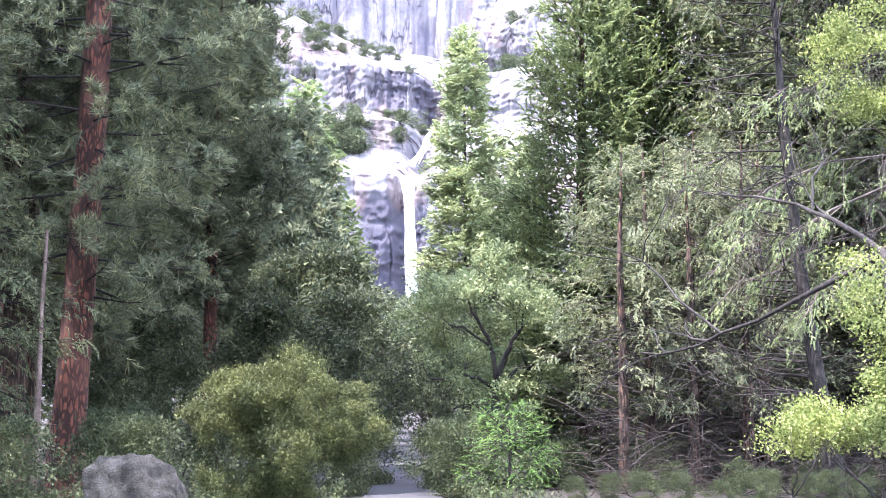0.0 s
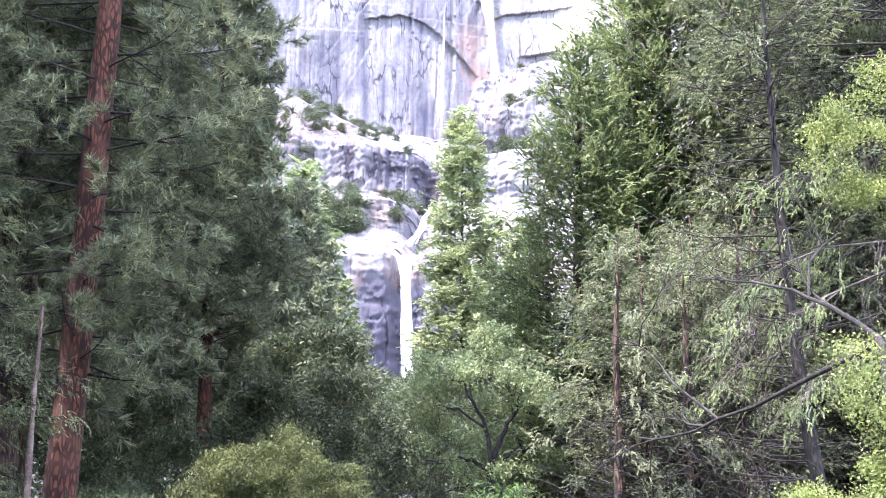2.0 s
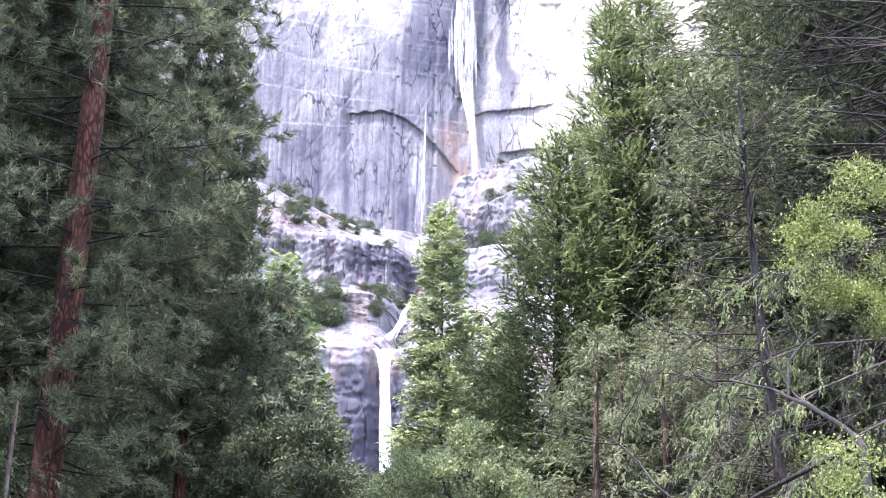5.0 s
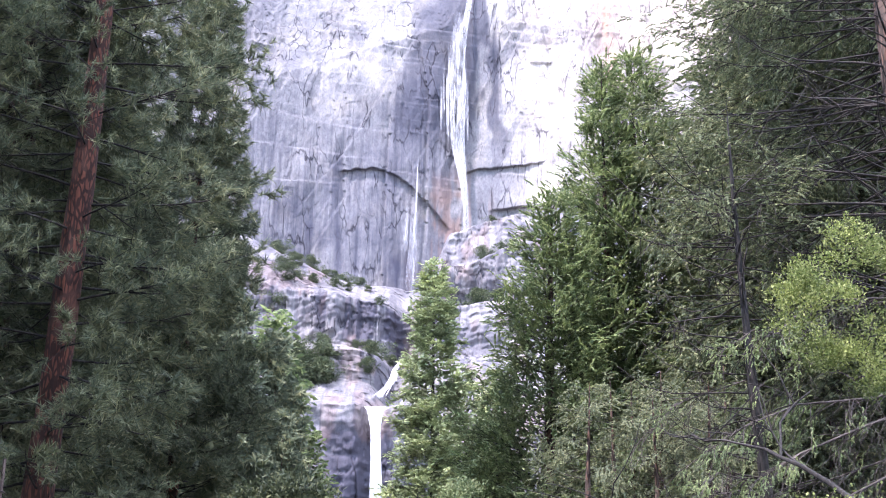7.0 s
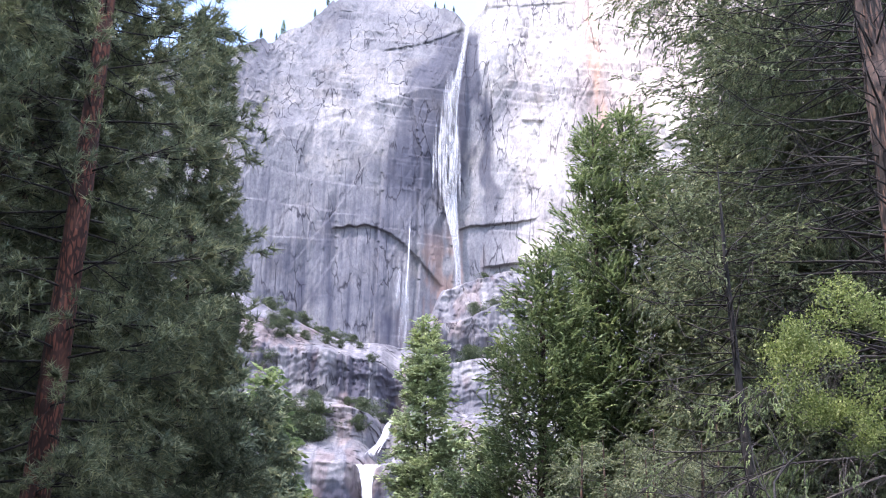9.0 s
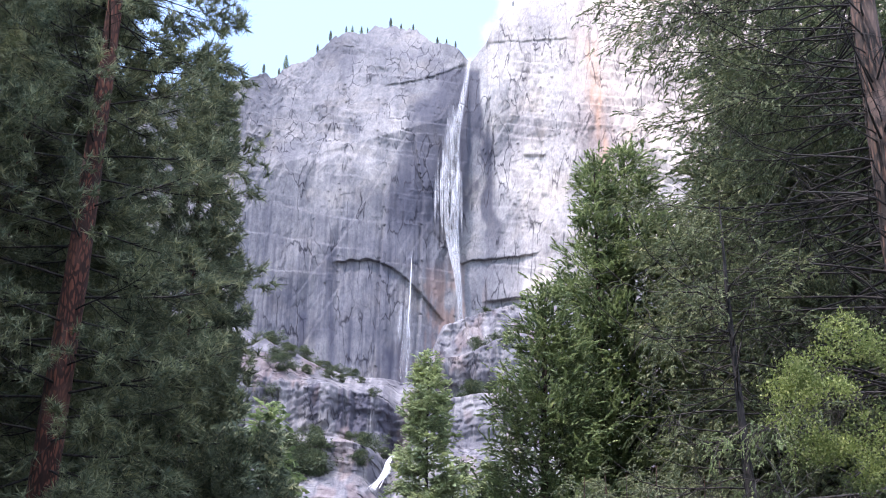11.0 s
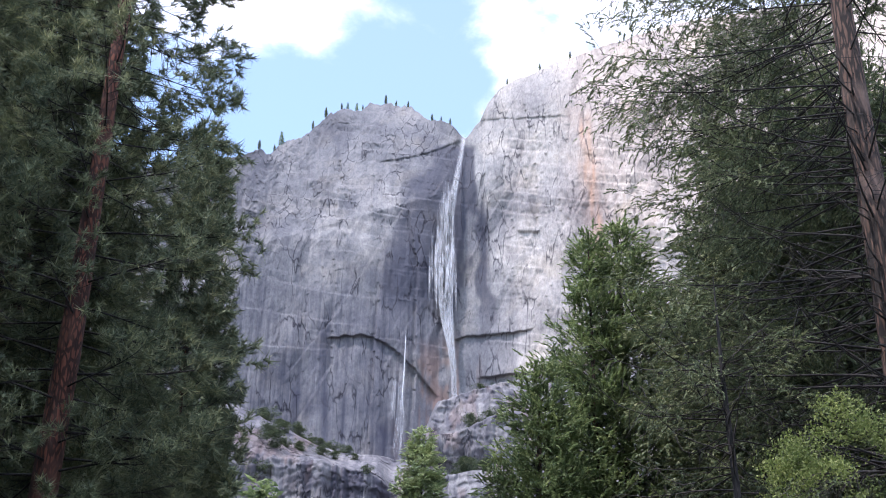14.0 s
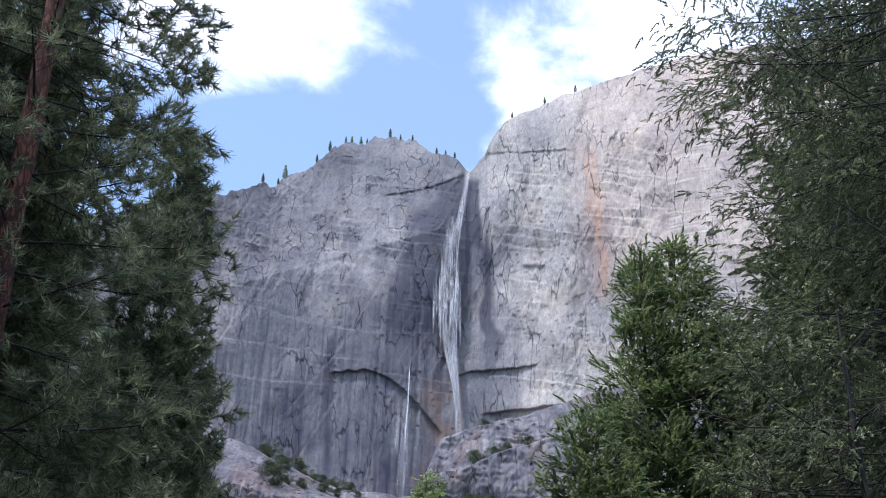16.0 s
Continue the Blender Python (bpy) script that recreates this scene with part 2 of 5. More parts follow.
M_OAK_YOUNG = foliage("young_oak_leaves", (0.13, 0.175, 0.055), (0.25, 0.305, 0.11), (0.43, 0.47, 0.22), 0.8, 0.4)
M_BUSH = foliage("shrub_leaves", (0.045, 0.056, 0.024), (0.105, 0.125, 0.050), (0.175, 0.195, 0.082), 1.2, 0.25)
M_FRESH = foliage("fresh_sprays", (0.075, 0.150, 0.045), (0.150, 0.265, 0.080), (0.27, 0.39, 0.14), 1.0, 0.35)
M_CHAPARRAL = foliage("ledge_shrub_leaves", (0.036, 0.050, 0.030), (0.080, 0.104, 0.056), (0.16, 0.18, 0.10), 0.12, 0.2)
M_UNDER = foliage("understorey_leaves", (0.034, 0.047, 0.030), (0.076, 0.097, 0.054), (0.17, 0.19, 0.105), 0.35, 0.25)
M_LOW = foliage("low_shrub_leaves", (0.034, 0.048, 0.026), (0.072, 0.095, 0.046), (0.145, 0.165, 0.085), 0.5, 0.2)
M_BARK_RED = bark("red_bark", (0.034, 0.014, 0.010), (0.150, 0.054, 0.032), (0.115, 0.052, 0.036), 7.0, (1, 1, 0.28))
M_BARK_BROWN = bark("brown_bark", (0.025, 0.018, 0.014), (0.135, 0.078, 0.054), (0.15, 0.10, 0.078), 6.0, (1, 1, 0.16))
M_BARK_DARK = bark("dark_bark", (0.010, 0.009, 0.008), (0.034, 0.029, 0.026), (0.050, 0.044, 0.040), 8.0, (1, 1, 0.25))
M_TWIG_PALE = earth("pale_dead_limbs", (0.032, 0.026, 0.022), (0.062, 0.051, 0.044), (0.13, 0.11, 0.095), 1.2)
# the same sprays darker and less yellow, without the painted sunlight
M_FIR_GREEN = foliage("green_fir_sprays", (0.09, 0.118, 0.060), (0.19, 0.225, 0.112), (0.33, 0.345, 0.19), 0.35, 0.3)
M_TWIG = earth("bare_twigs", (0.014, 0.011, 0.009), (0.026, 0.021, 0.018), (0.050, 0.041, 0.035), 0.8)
M_SNAG = earth("weathered_wood", (0.09, 0.065, 0.055), (0.16, 0.115, 0.095), (0.24, 0.19, 0.165), 2.0)
M_GRANITE = granite("granite")
M_BOULDER = earth("boulder_stone", (0.028, 0.024, 0.018), (0.084, 0.073, 0.056), (0.16, 0.142, 0.115), 3.2, 0.9, 0.12)
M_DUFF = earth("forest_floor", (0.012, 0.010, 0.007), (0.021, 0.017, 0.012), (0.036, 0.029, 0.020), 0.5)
M_ASPHALT = earth("asphalt", (0.026, 0.027, 0.030), (0.036, 0.037, 0.041), (0.050, 0.050, 0.055), 1.2)
M_FALL = water_white("falling_water", 0.95, 0.26, 0.58)
M_VEIL = water_white("torn_water", 0.55, 0.22, 0.80, (1, 1, 0.06), 0.8)
M_SPRAY = water_white("drifting_spray", 0.38, 0.36, 0.62, (1, 1, 0.10), 0.25)


# ---- mesh helpers ----
def link_mesh(name, verts, faces, mat, parent=None, label="", smooth=False):
    """A mesh from numpy vertices and equal-sized faces, linked as one object."""
    verts, faces = np.asarray(verts, dtype=np.float32), np.asarray(faces, dtype=np.int32)
    n, k = faces.shape
    me = bpy.data.meshes.new(name)
    me.vertices.add(len(verts))
    me.vertices.foreach_set("co", verts.ravel())
    me.loops.add(n * k)
    me.loops.foreach_set("vertex_index", faces.ravel())
    me.polygons.add(n)
    me.polygons.foreach_set("loop_start", np.arange(0, n * k, k, dtype=np.int32))
    me.update(calc_edges=True)
    me.materials.append(mat)
    if smooth:
        me.polygons.foreach_set("use_smooth", np.ones(n, dtype=bool))
    ob = new(name, me)
    if parent is not None:
        ob.parent = parent
    if label:
        tagged(ob, label)
    return ob


def lattice(ix, iy, iz, seed):
    h = (ix * 374761393 + iy * 668265263 + iz * 2147483647 + seed * 974711) & 0xFFFFFFFF
    h = ((h ^ (h >> 13)) * 1274126177) & 0xFFFFFFFF
    h = ((h ^ (h >> 16)) * 2246822519) & 0xFFFFFFFF
    return ((h ^ (h >> 15)) & 0xFFFF) / 32767.5 - 1.0


def smooth_noise(x, y, z, seed=0):
    x, y, z = np.broadcast_arrays(np.asarray(x, float), np.asarray(y, float), np.asarray(z, float))
    x0, y0, z0 = (np.floor(a).astype(np.int64) for a in (x, y, z))
    fx, fy, fz = ((a - a0) for a, a0 in ((x, x0), (y, y0), (z, z0)))
    fx, fy, fz = (a * a * (3 - 2 * a) for a in (fx, fy, fz))
    total = 0
    for dx in (0, 1):
        for dy in (0, 1):
            for dz in (0, 1):
                wgt = (fx if dx else 1 - fx) * (fy if dy else 1 - fy) * (fz if dz else 1 - fz)
                total = total + wgt * lattice(x0 + dx, y0 + dy, z0 + dz, seed)
    return total


def fbm(x, y, z=0.0, octaves=4, seed=0, gain=0.5):
    total, amp = 0, 1.0
    for o in range(octaves):
        total = total + amp * smooth_noise(x * 2.03 ** o, y * 2.03 ** o, np.asarray(z) * 2.03 ** o, seed + o * 17)
        amp *= gain
    return total


def cells(x, y, seed=0):
    """Jittered cells: three random numbers for the nearest cell, the way to its middle, and the gap to the next cell."""
    x, y = np.broadcast_arrays(np.asarray(x, float), np.asarray(y, float))
    x0, y0 = np.floor(x).astype(np.int64), np.floor(y).astype(np.int64)
    best, second = np.full(x.shape, 9.0), np.full(x.shape, 9.0)
    bi, bj, bx, by = np.zeros_like(x0), np.zeros_like(y0), np.zeros(x.shape), np.zeros(x.shape)
    for di in (-1, 0, 1):
        for dj in (-1, 0, 1):
            i, j = x0 + di, y0 + dj
            dx, dy = x - (i + 0.5 + 0.42 * lattice(i, j, 1, seed)), y - (j + 0.5 + 0.42 * lattice(i, j, 2, seed))
            d = 0.55 * np.maximum(np.abs(dx), np.abs(dy)) + 0.45 * np.sqrt(dx * dx + dy * dy)
            near = d < best
            second = np.where(near, best, np.minimum(second, d))
            best = np.where(near, d, best)
            bi, bj, bx, by = np.where(near, i, bi), np.where(near, j, bj), np.where(near, dx, bx), np.where(near, dy, by)
    return lattice(bi, bj, 3, seed), lattice(bi, bj, 4, seed), lattice(bi, bj, 5, seed), bx, by, second - best


def facets(x, y, sx, sy, seed):
    """Broken rock: flat tilted blocks with cracks between, about -1 to 1."""
    r1, r2, r3, dx, dy, gap = cells(x / sx, y / sy, seed)
    return 0.6 * r1 + 0.8 * r2 * dx + 0.8 * r3 * dy, gap


def joints(u, v, period, seed):
    """Sawtooth steps along u, of uneven height, each dying out along v: the joint planes of granite."""
    w = u / period + 0.30 * fbm(u / period / 3, v / period / 5, 0, 2, seed) + 0.06 * fbm(u / period * 1.5, v / period, 0, 3, seed + 5)
    i = np.floor(w)
    tall = 0.5 + 0.5 * lattice(i.astype(np.int64), np.zeros_like(i, dtype=np.int64), 7, seed)
    lasting = sstep(-0.15, 0.5, fbm(u / period / 2.2, v / period / 3.5, 0, 3, seed + 9))
    return tall * lasting * (w - i - 0.5)


def sstep(a, b, v):
    s = np.clip((np.asarray(v, float) - a) / (b - a), 0, 1)
    return s * s * (3 - 2 * s)


def grid_faces(rows, cols):
    i = np.arange((rows - 1) * cols).reshape(rows - 1, cols)[:, :-1].ravel()
    return np.stack([i, i + 1, i + cols + 1, i + cols], axis=1)


def tubes(paths, sides=6):
    """Tapered tubes along paths of (points, radii): vertices and quads."""
    vs, fs, base = [], [], 0
    ring = np.linspace(0, 2 * np.pi, sides, endpoint=False)
    for pts, rad in paths:
        pts = np.asarray(pts, float)
        n = len(pts)
        d = np.gradient(pts, axis=0)
        d /= np.linalg.norm(d, axis=1)[:, None] + 1e-9
        ref = np.array([0, 0, 1.0]) if abs(d[:, 2]).mean() < 0.8 else np.array([1.0, 0, 0])
        a = np.cross(d, ref)
        a /= np.linalg.norm(a, axis=1)[:, None] + 1e-9
        b = np.cross(d, a)
        r = np.asarray(rad, float)[:, None, None]
        v = pts[:, None, :] + r * (np.cos(ring)[None, :, None] * a[:, None, :] + np.sin(ring)[None, :, None] * b[:, None, :])
        vs.append(v.reshape(-1, 3))
        i = np.arange(n - 1)[:, None] * sides
        j = np.arange(sides)[None, :]
        k = (j + 1) % sides
        fs.append(np.stack([i + j, i + k, i + sides + k, i + sides + j], axis=-1).reshape(-1, 4) + base)
        base += n * sides
    return np.concatenate(vs), np.concatenate(fs)


def spread(template, tris, pos, forward, up, size):
    """Copies of a small leaf template at many places, each turned to its own forward and up."""
    forward = forward / (np.linalg.norm(forward, axis=1)[:, None] + 1e-9)
    side = np.cross(up, forward)
    side /= np.linalg.norm(side, axis=1)[:, None] + 1e-9
    top = np.cross(forward, side)
    v = (template[None, :, 0, None] * forward[:, None, :] + template[None, :, 1, None] * side[:, None, :] + template[None, :, 2, None] * top[:, None, :])
    v = v * size[:, None, None] + pos[:, None, :]
    f = tris[None] + (np.arange(len(pos)) * len(template))[:, None, None]
    return v.reshape(-1, 3), f.reshape(-1, tris.shape[1])


def needle_tuft(rng, count=16, width=0.055):
    """A pine shoot's brush of needles, forward along x."""
    v, f = [], []
    for i in range(count):
        th, ph = rng.uniform(0.15, 1.9), rng.uniform(0, 6.283)
        d = np.array([math.cos(th), math.sin(th) * math.cos(ph), math.sin(th) * math.sin(ph)])
        s = np.cross(d, rng.normal(size=3))
        s /= np.linalg.norm(s)
        p = np.array([rng.uniform(-0.45, 0.15), 0, 0])
        ln = rng.uniform(0.75, 1.1)
        v += [p + s * width * 0.5, p - s * width * 0.5, p + d * ln]
        f.append([3 * i, 3 * i + 1, 3 * i + 2])
    return np.array(v), np.array(f)


def flat_spray(rng, count=11, width=0.10, sag=0.35, reach=1.0):
    """A flat, drooping, forked spray of scale leaves, forward along x."""
    v, f = [], []
    for i in range(count):
        t = i / count
        sgn = 1 if i % 2 else -1
        root = np.array([t * 0.75, 0, -sag * (t * 0.75) ** 2])
        ang = sgn * rng.uniform(0.25, 0.95) * (1 - 0.6 * t)
        ln = rng.uniform(0.35, 0.65) * (1.1 - 0.5 * t) * reach
        d = np.array([math.cos(ang), math.sin(ang), -sag * rng.uniform(0.3, 1.5) + 0.15 * rng.normal()])
        d /= np.linalg.norm(d)
        s = np.cross(d, np.array([0, rng.normal() * 0.5, 1.0]))
        s /= np.linalg.norm(s)
        v += [root + s * width * 0.5, root - s * width * 0.5 + d * ln * 0.15, root + d * ln]
        f.append([3 * i, 3 * i + 1, 3 * i + 2])
    return np.array(v), np.array(f)


def leaf_bunch(rng, count=9, leaf=0.42, simple=False):
    """A loose bunch of broad leaves round a twig's end."""
    v, f = [], []
    for i in range(count):
        p = rng.normal(size=3) * 0.42
        d = rng.normal(size=3) + np.array([0.5, 0, -0.1])
        d /= np.linalg.norm(d)
        s = np.cross(d, rng.normal(size=3) * 0.7 + np.array([0, 0, 1]))
        s /= np.linalg.norm(s)
        ln = leaf * rng.uniform(0.7, 1.2)
        if simple:
            v += [p + s * ln * 0.22, p - s * ln * 0.22, p + d * ln]
            f.append([3 * i, 3 * i + 1, 3 * i + 2])
        else:
            v += [p, p + d * ln * 0.5 + s * ln * 0.28, p + d * ln, p + d * ln * 0.5 - s * ln * 0.28]
            f.append([4 * i, 4 * i + 1, 4 * i + 2, 4 * i + 3])
    return np.array(v), np.array(f)


# ---- ground ----
def ground_z(x, y):
    x, y = np.asarray(x, float), np.asarray(y, float)
    rise = 3.0 * sstep(50, 150, y) + 14 * sstep(140, 420, y) + 42 * sstep(380, 760, y)
    sides = 90 * sstep(60, 420, np.abs(x + 0.03 * y)) * sstep(120, 500, y) + 160 * sstep(300, 1400, np.abs(x)) * sstep(-200, 300, y)
    lumps = 0.35 * fbm(x / 9, y / 9, 0, 3, 5) * sstep(4, 12, np.abs(x + 0.03 * y))
    return rise + sides + lumps


def make_ground():
    xs = np.sinh(np.linspace(-4.6, 4.6, 181)) / math.sinh(4.6) * 2600
    ys = np.concatenate([np.linspace(-1500, -60, 20)[:-1], np.linspace(-60, 160, 90)[:-1], np.linspace(160, 1600, 90)[:-1], np.linspace(1600, 4000, 12)])
    gx, gy = np.meshgrid(xs, ys)
    gz = ground_z(gx, gy)
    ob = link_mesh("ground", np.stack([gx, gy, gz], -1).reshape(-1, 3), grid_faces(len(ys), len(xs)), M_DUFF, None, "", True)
    tagged(ob, "brown forest floor of needles and duff", "ground", kind="structure")


def make_path():
    """The paved trail, a slab 6 cm thick that follows the ground between low edges."""
    ys = np.linspace(-20, 190, 140)
    mid = 0.0 - 0.030 * ys - 1.2 * sstep(60, 190, ys)
    half = np.full_like(ys, 1.25)
    cols = []
    for k, dz in ((-1.06, -0.35), (-1.0, 0.05), (-0.5, 0.075), (0.0, 0.085), (0.5, 0.075), (1.0, 0.05), (1.06, -0.35)):
        x = mid + k * half
        cols.append(np.stack([x, ys, ground_z(mid, ys) + dz], -1))
    v = np.stack(cols, 1).reshape(-1, 3)
    ob = link_mesh("path", v, grid_faces(len(ys), 7), M_ASPHALT, None, "", True)
    tagged(ob, "grey paved trail leading into the trees", "path", kind="structure")


def skyline(x):
    """Height of the rim of the upper wall over x."""
    knots_x = [-900, -420, -300, -228, -180, -138, -122, -108, -70, -36, 20, 55, 68, 73, 84, 92, 104, 118, 150, 194, 277, 365, 520, 900]
    knots_z = [650, 800, 832, 846, 862, 883, 896, 917, 926, 937, 923, 906, 889, 887, 905, 915, 945, 968, 985, 1011, 1047, 1083, 1120, 1180]
    z = np.interp(x, knots_x, knots_z)
    x = np.asarray(x, float)
    broken = 4.0 * fbm(x / 18, 3.3, 0, 3, 61) + 2.2 * np.floor(2.5 * fbm(x / 9, 1.3, 0, 3, 62)) / 1.5
    return z + broken * (1 - np.exp(-((x - 70) / 12) ** 2)) * (0.45 + 0.55 * sstep(130, 60, x))


ARC_X, ARC_Z = [-95, -87, -50, -30, -10, 12, 26, 40], [600, 603, 606, 600, 588, 566, 548, 530]
BROW_X, BROW_Z = [-52, -34, 9, 40, 66], [845, 849, 859, 871, 885]
CORNER_X, CORNER_Z = [60, 70, 100, 135, 160], [602, 607, 611, 615, 622]


def upper_wall_y(x, z):
    """Depth of the upper wall: a bowl round the fall, ribs, roofs and cracks."""
    y = 1500 + 0.16 * (z - 430)
    y = y - 0.60 * np.clip(x - 95, 0, None) - 0.10 * np.clip(x - 95, 0, 120) - 0.30 * np.clip(-120 - x, 0, None)
    y = y + 9 * np.exp(-((x - 62 - 0.02 * (z - 700)) / 26) ** 2) * sstep(560, 700, z)
    y = y + 0.55 * np.clip(z - 775 - 0.35 * (x + 40), 0, None) * sstep(62, 20, x) * sstep(-330, -150, x)
    y = y + 0.25 * np.clip(z - 950, 0, None) * sstep(90, 130, x)
    y = y + 4 * sstep(736, 744, z + 0.04 * x + 5 * fbm(x / 30, 1.0, 0, 3, 9)) * sstep(-20, -90, x)
    arc = np.interp(x, ARC_X, ARC_Z) + 1.5 * fbm(x / 9, 0.5, 0, 2, 31)
    y = y + 7.5 * sstep(arc + 0.5, arc - 1.5, z) * np.exp(-np.clip(arc - z, 0, None) / 45) * sstep(-97, -84, x) * sstep(44, 34, x)
    cor = np.interp(x, CORNER_X, CORNER_Z) + 1.2 * fbm(x / 7, 2.5, 0, 2, 33)
    y = y + 7 * sstep(cor + 0.5, cor - 1.5, z) * np.exp(-np.clip(cor - z, 0, None) / 40) * sstep(58, 66, x) * sstep(165, 140, x)
    roof = 552 + 0.16 * (x - 75) + 1.5 * fbm(x / 9, 7.5, 0, 2, 35)
    y = y + 10 * sstep(roof + 0.5, roof - 2, z) * sstep(84, 110, x) * sstep(200, 170, x)
    brow = np.interp(x, BROW_X, BROW_Z) + 1.5 * fbm(x / 8, 9.5, 0, 3, 37)
    y = y + 3.5 * sstep(brow + 0.5, brow - 2, z) * np.exp(-np.clip(brow - z, 0, None) / 60) * sstep(-52, -30, x) * sstep(70, 62, x)
    crack = 917 + 0.09 * (x - 93) + 1.5 * fbm(x / 10, 6.5, 0, 3, 39)
    y = y + 2.5 * sstep(crack + 0.5, crack - 2, z) * np.exp(-np.clip(crack - z, 0, None) / 30) * sstep(88, 96, x) * sstep(215, 180, x)
    # flakes and a leaning edge on the right-hand wall
    edge = 205 + 0.28 * (850 - z) * np.sign(850 - z) * 0.2 + 0.10 * (z - 850)
    y = y - 7 * sstep(edge - 2, edge + 2, x + 4 * fbm(z / 30, 4.0, 0, 3, 41)) * sstep(700, 760, z)
    flake = np.abs(x - 148 + 0.10 * (z - 800)) - 0.16 * np.clip(840 - z, 0, 85)
    y = y - 5 * sstep(1.5, -1.5, flake) * sstep(750, 756, z) * sstep(845, 830, z)
    # broken rock: upright, slanting and level joints, with chips between
    rough = 0.22 + 0.60 * sstep(740, 830, z - 0.30 * x + 25 * fbm(x / 30, z / 30, 0, 2, 8)) * sstep(75, 30, x) + 0.25 * sstep(85, 130, x)
    slant = 0.85 * x - 0.42 * z
    y = y + 16 * joints(x, z, 46, 3) + 4.5 * joints(slant, x, 38, 4) + (2 + 7 * rough) * joints(x, z, 15, 5) + (1.5 + 6 * rough) * joints(slant, x, 13, 6)
    y = y - 3 * joints(z + 0.14 * x, x, 44, 7) - 7 * rough * joints(z + 0.10 * x, x, 15, 11) + 4 * rough * joints(x + 0.2 * z, z, 6.5, 13)
    block, gap = facets(x + 0.25 * z, z + 6 * fbm(x / 40, z / 40, 0, 2, 16), 17, 30, 18)
    y = y + (0.2 + rough) * 1.2 * block
    chip, gap = facets(x + 0.3 * z, z, 7, 12, 6)
    y = y + rough * (0.9 * chip + 1.4 * fbm(x / 12, z / 16, 0, 4, 15))
    y = y + 1.2 * np.abs(fbm(x / 6, z / 140, 0, 4, 17)) * sstep(70, 30, x) * sstep(760, 660, z) + 6 * fbm(x / 90, z / 120, 0, 2, 10)
    return y


def widen(v):
    """The wall is drawn on the plane y = 1500 and opens out with its depth."""
    v = np.array(v, float)
    k = v[:, 1] / 1500
    v[:, 0] *= k
    v[:, 2] = 1.6 + (v[:, 2] - 1.6) * k
    return v


def on_wall(x, z, off):
    """Places at the distance off in front of the upper wall."""
    x, z = np.asarray(x, float), np.asarray(z, float)
    return widen(np.stack([x, upper_wall_y(x, z) - off, z], -1))


def stain_attribute(ob, wet, streaks, rust, clean_sunlit=0.0):
    att = ob.data.color_attributes.new("stain", "FLOAT_COLOR", "POINT")
    data = np.stack([np.clip(wet, 0, 1), np.clip(streaks, 0, 1), np.clip(rust, 0, 1), np.clip(clean_sunlit + 0 * wet, 0, 1)], -1)
    att.data.foreach_set("color", data.astype(np.float32).ravel())


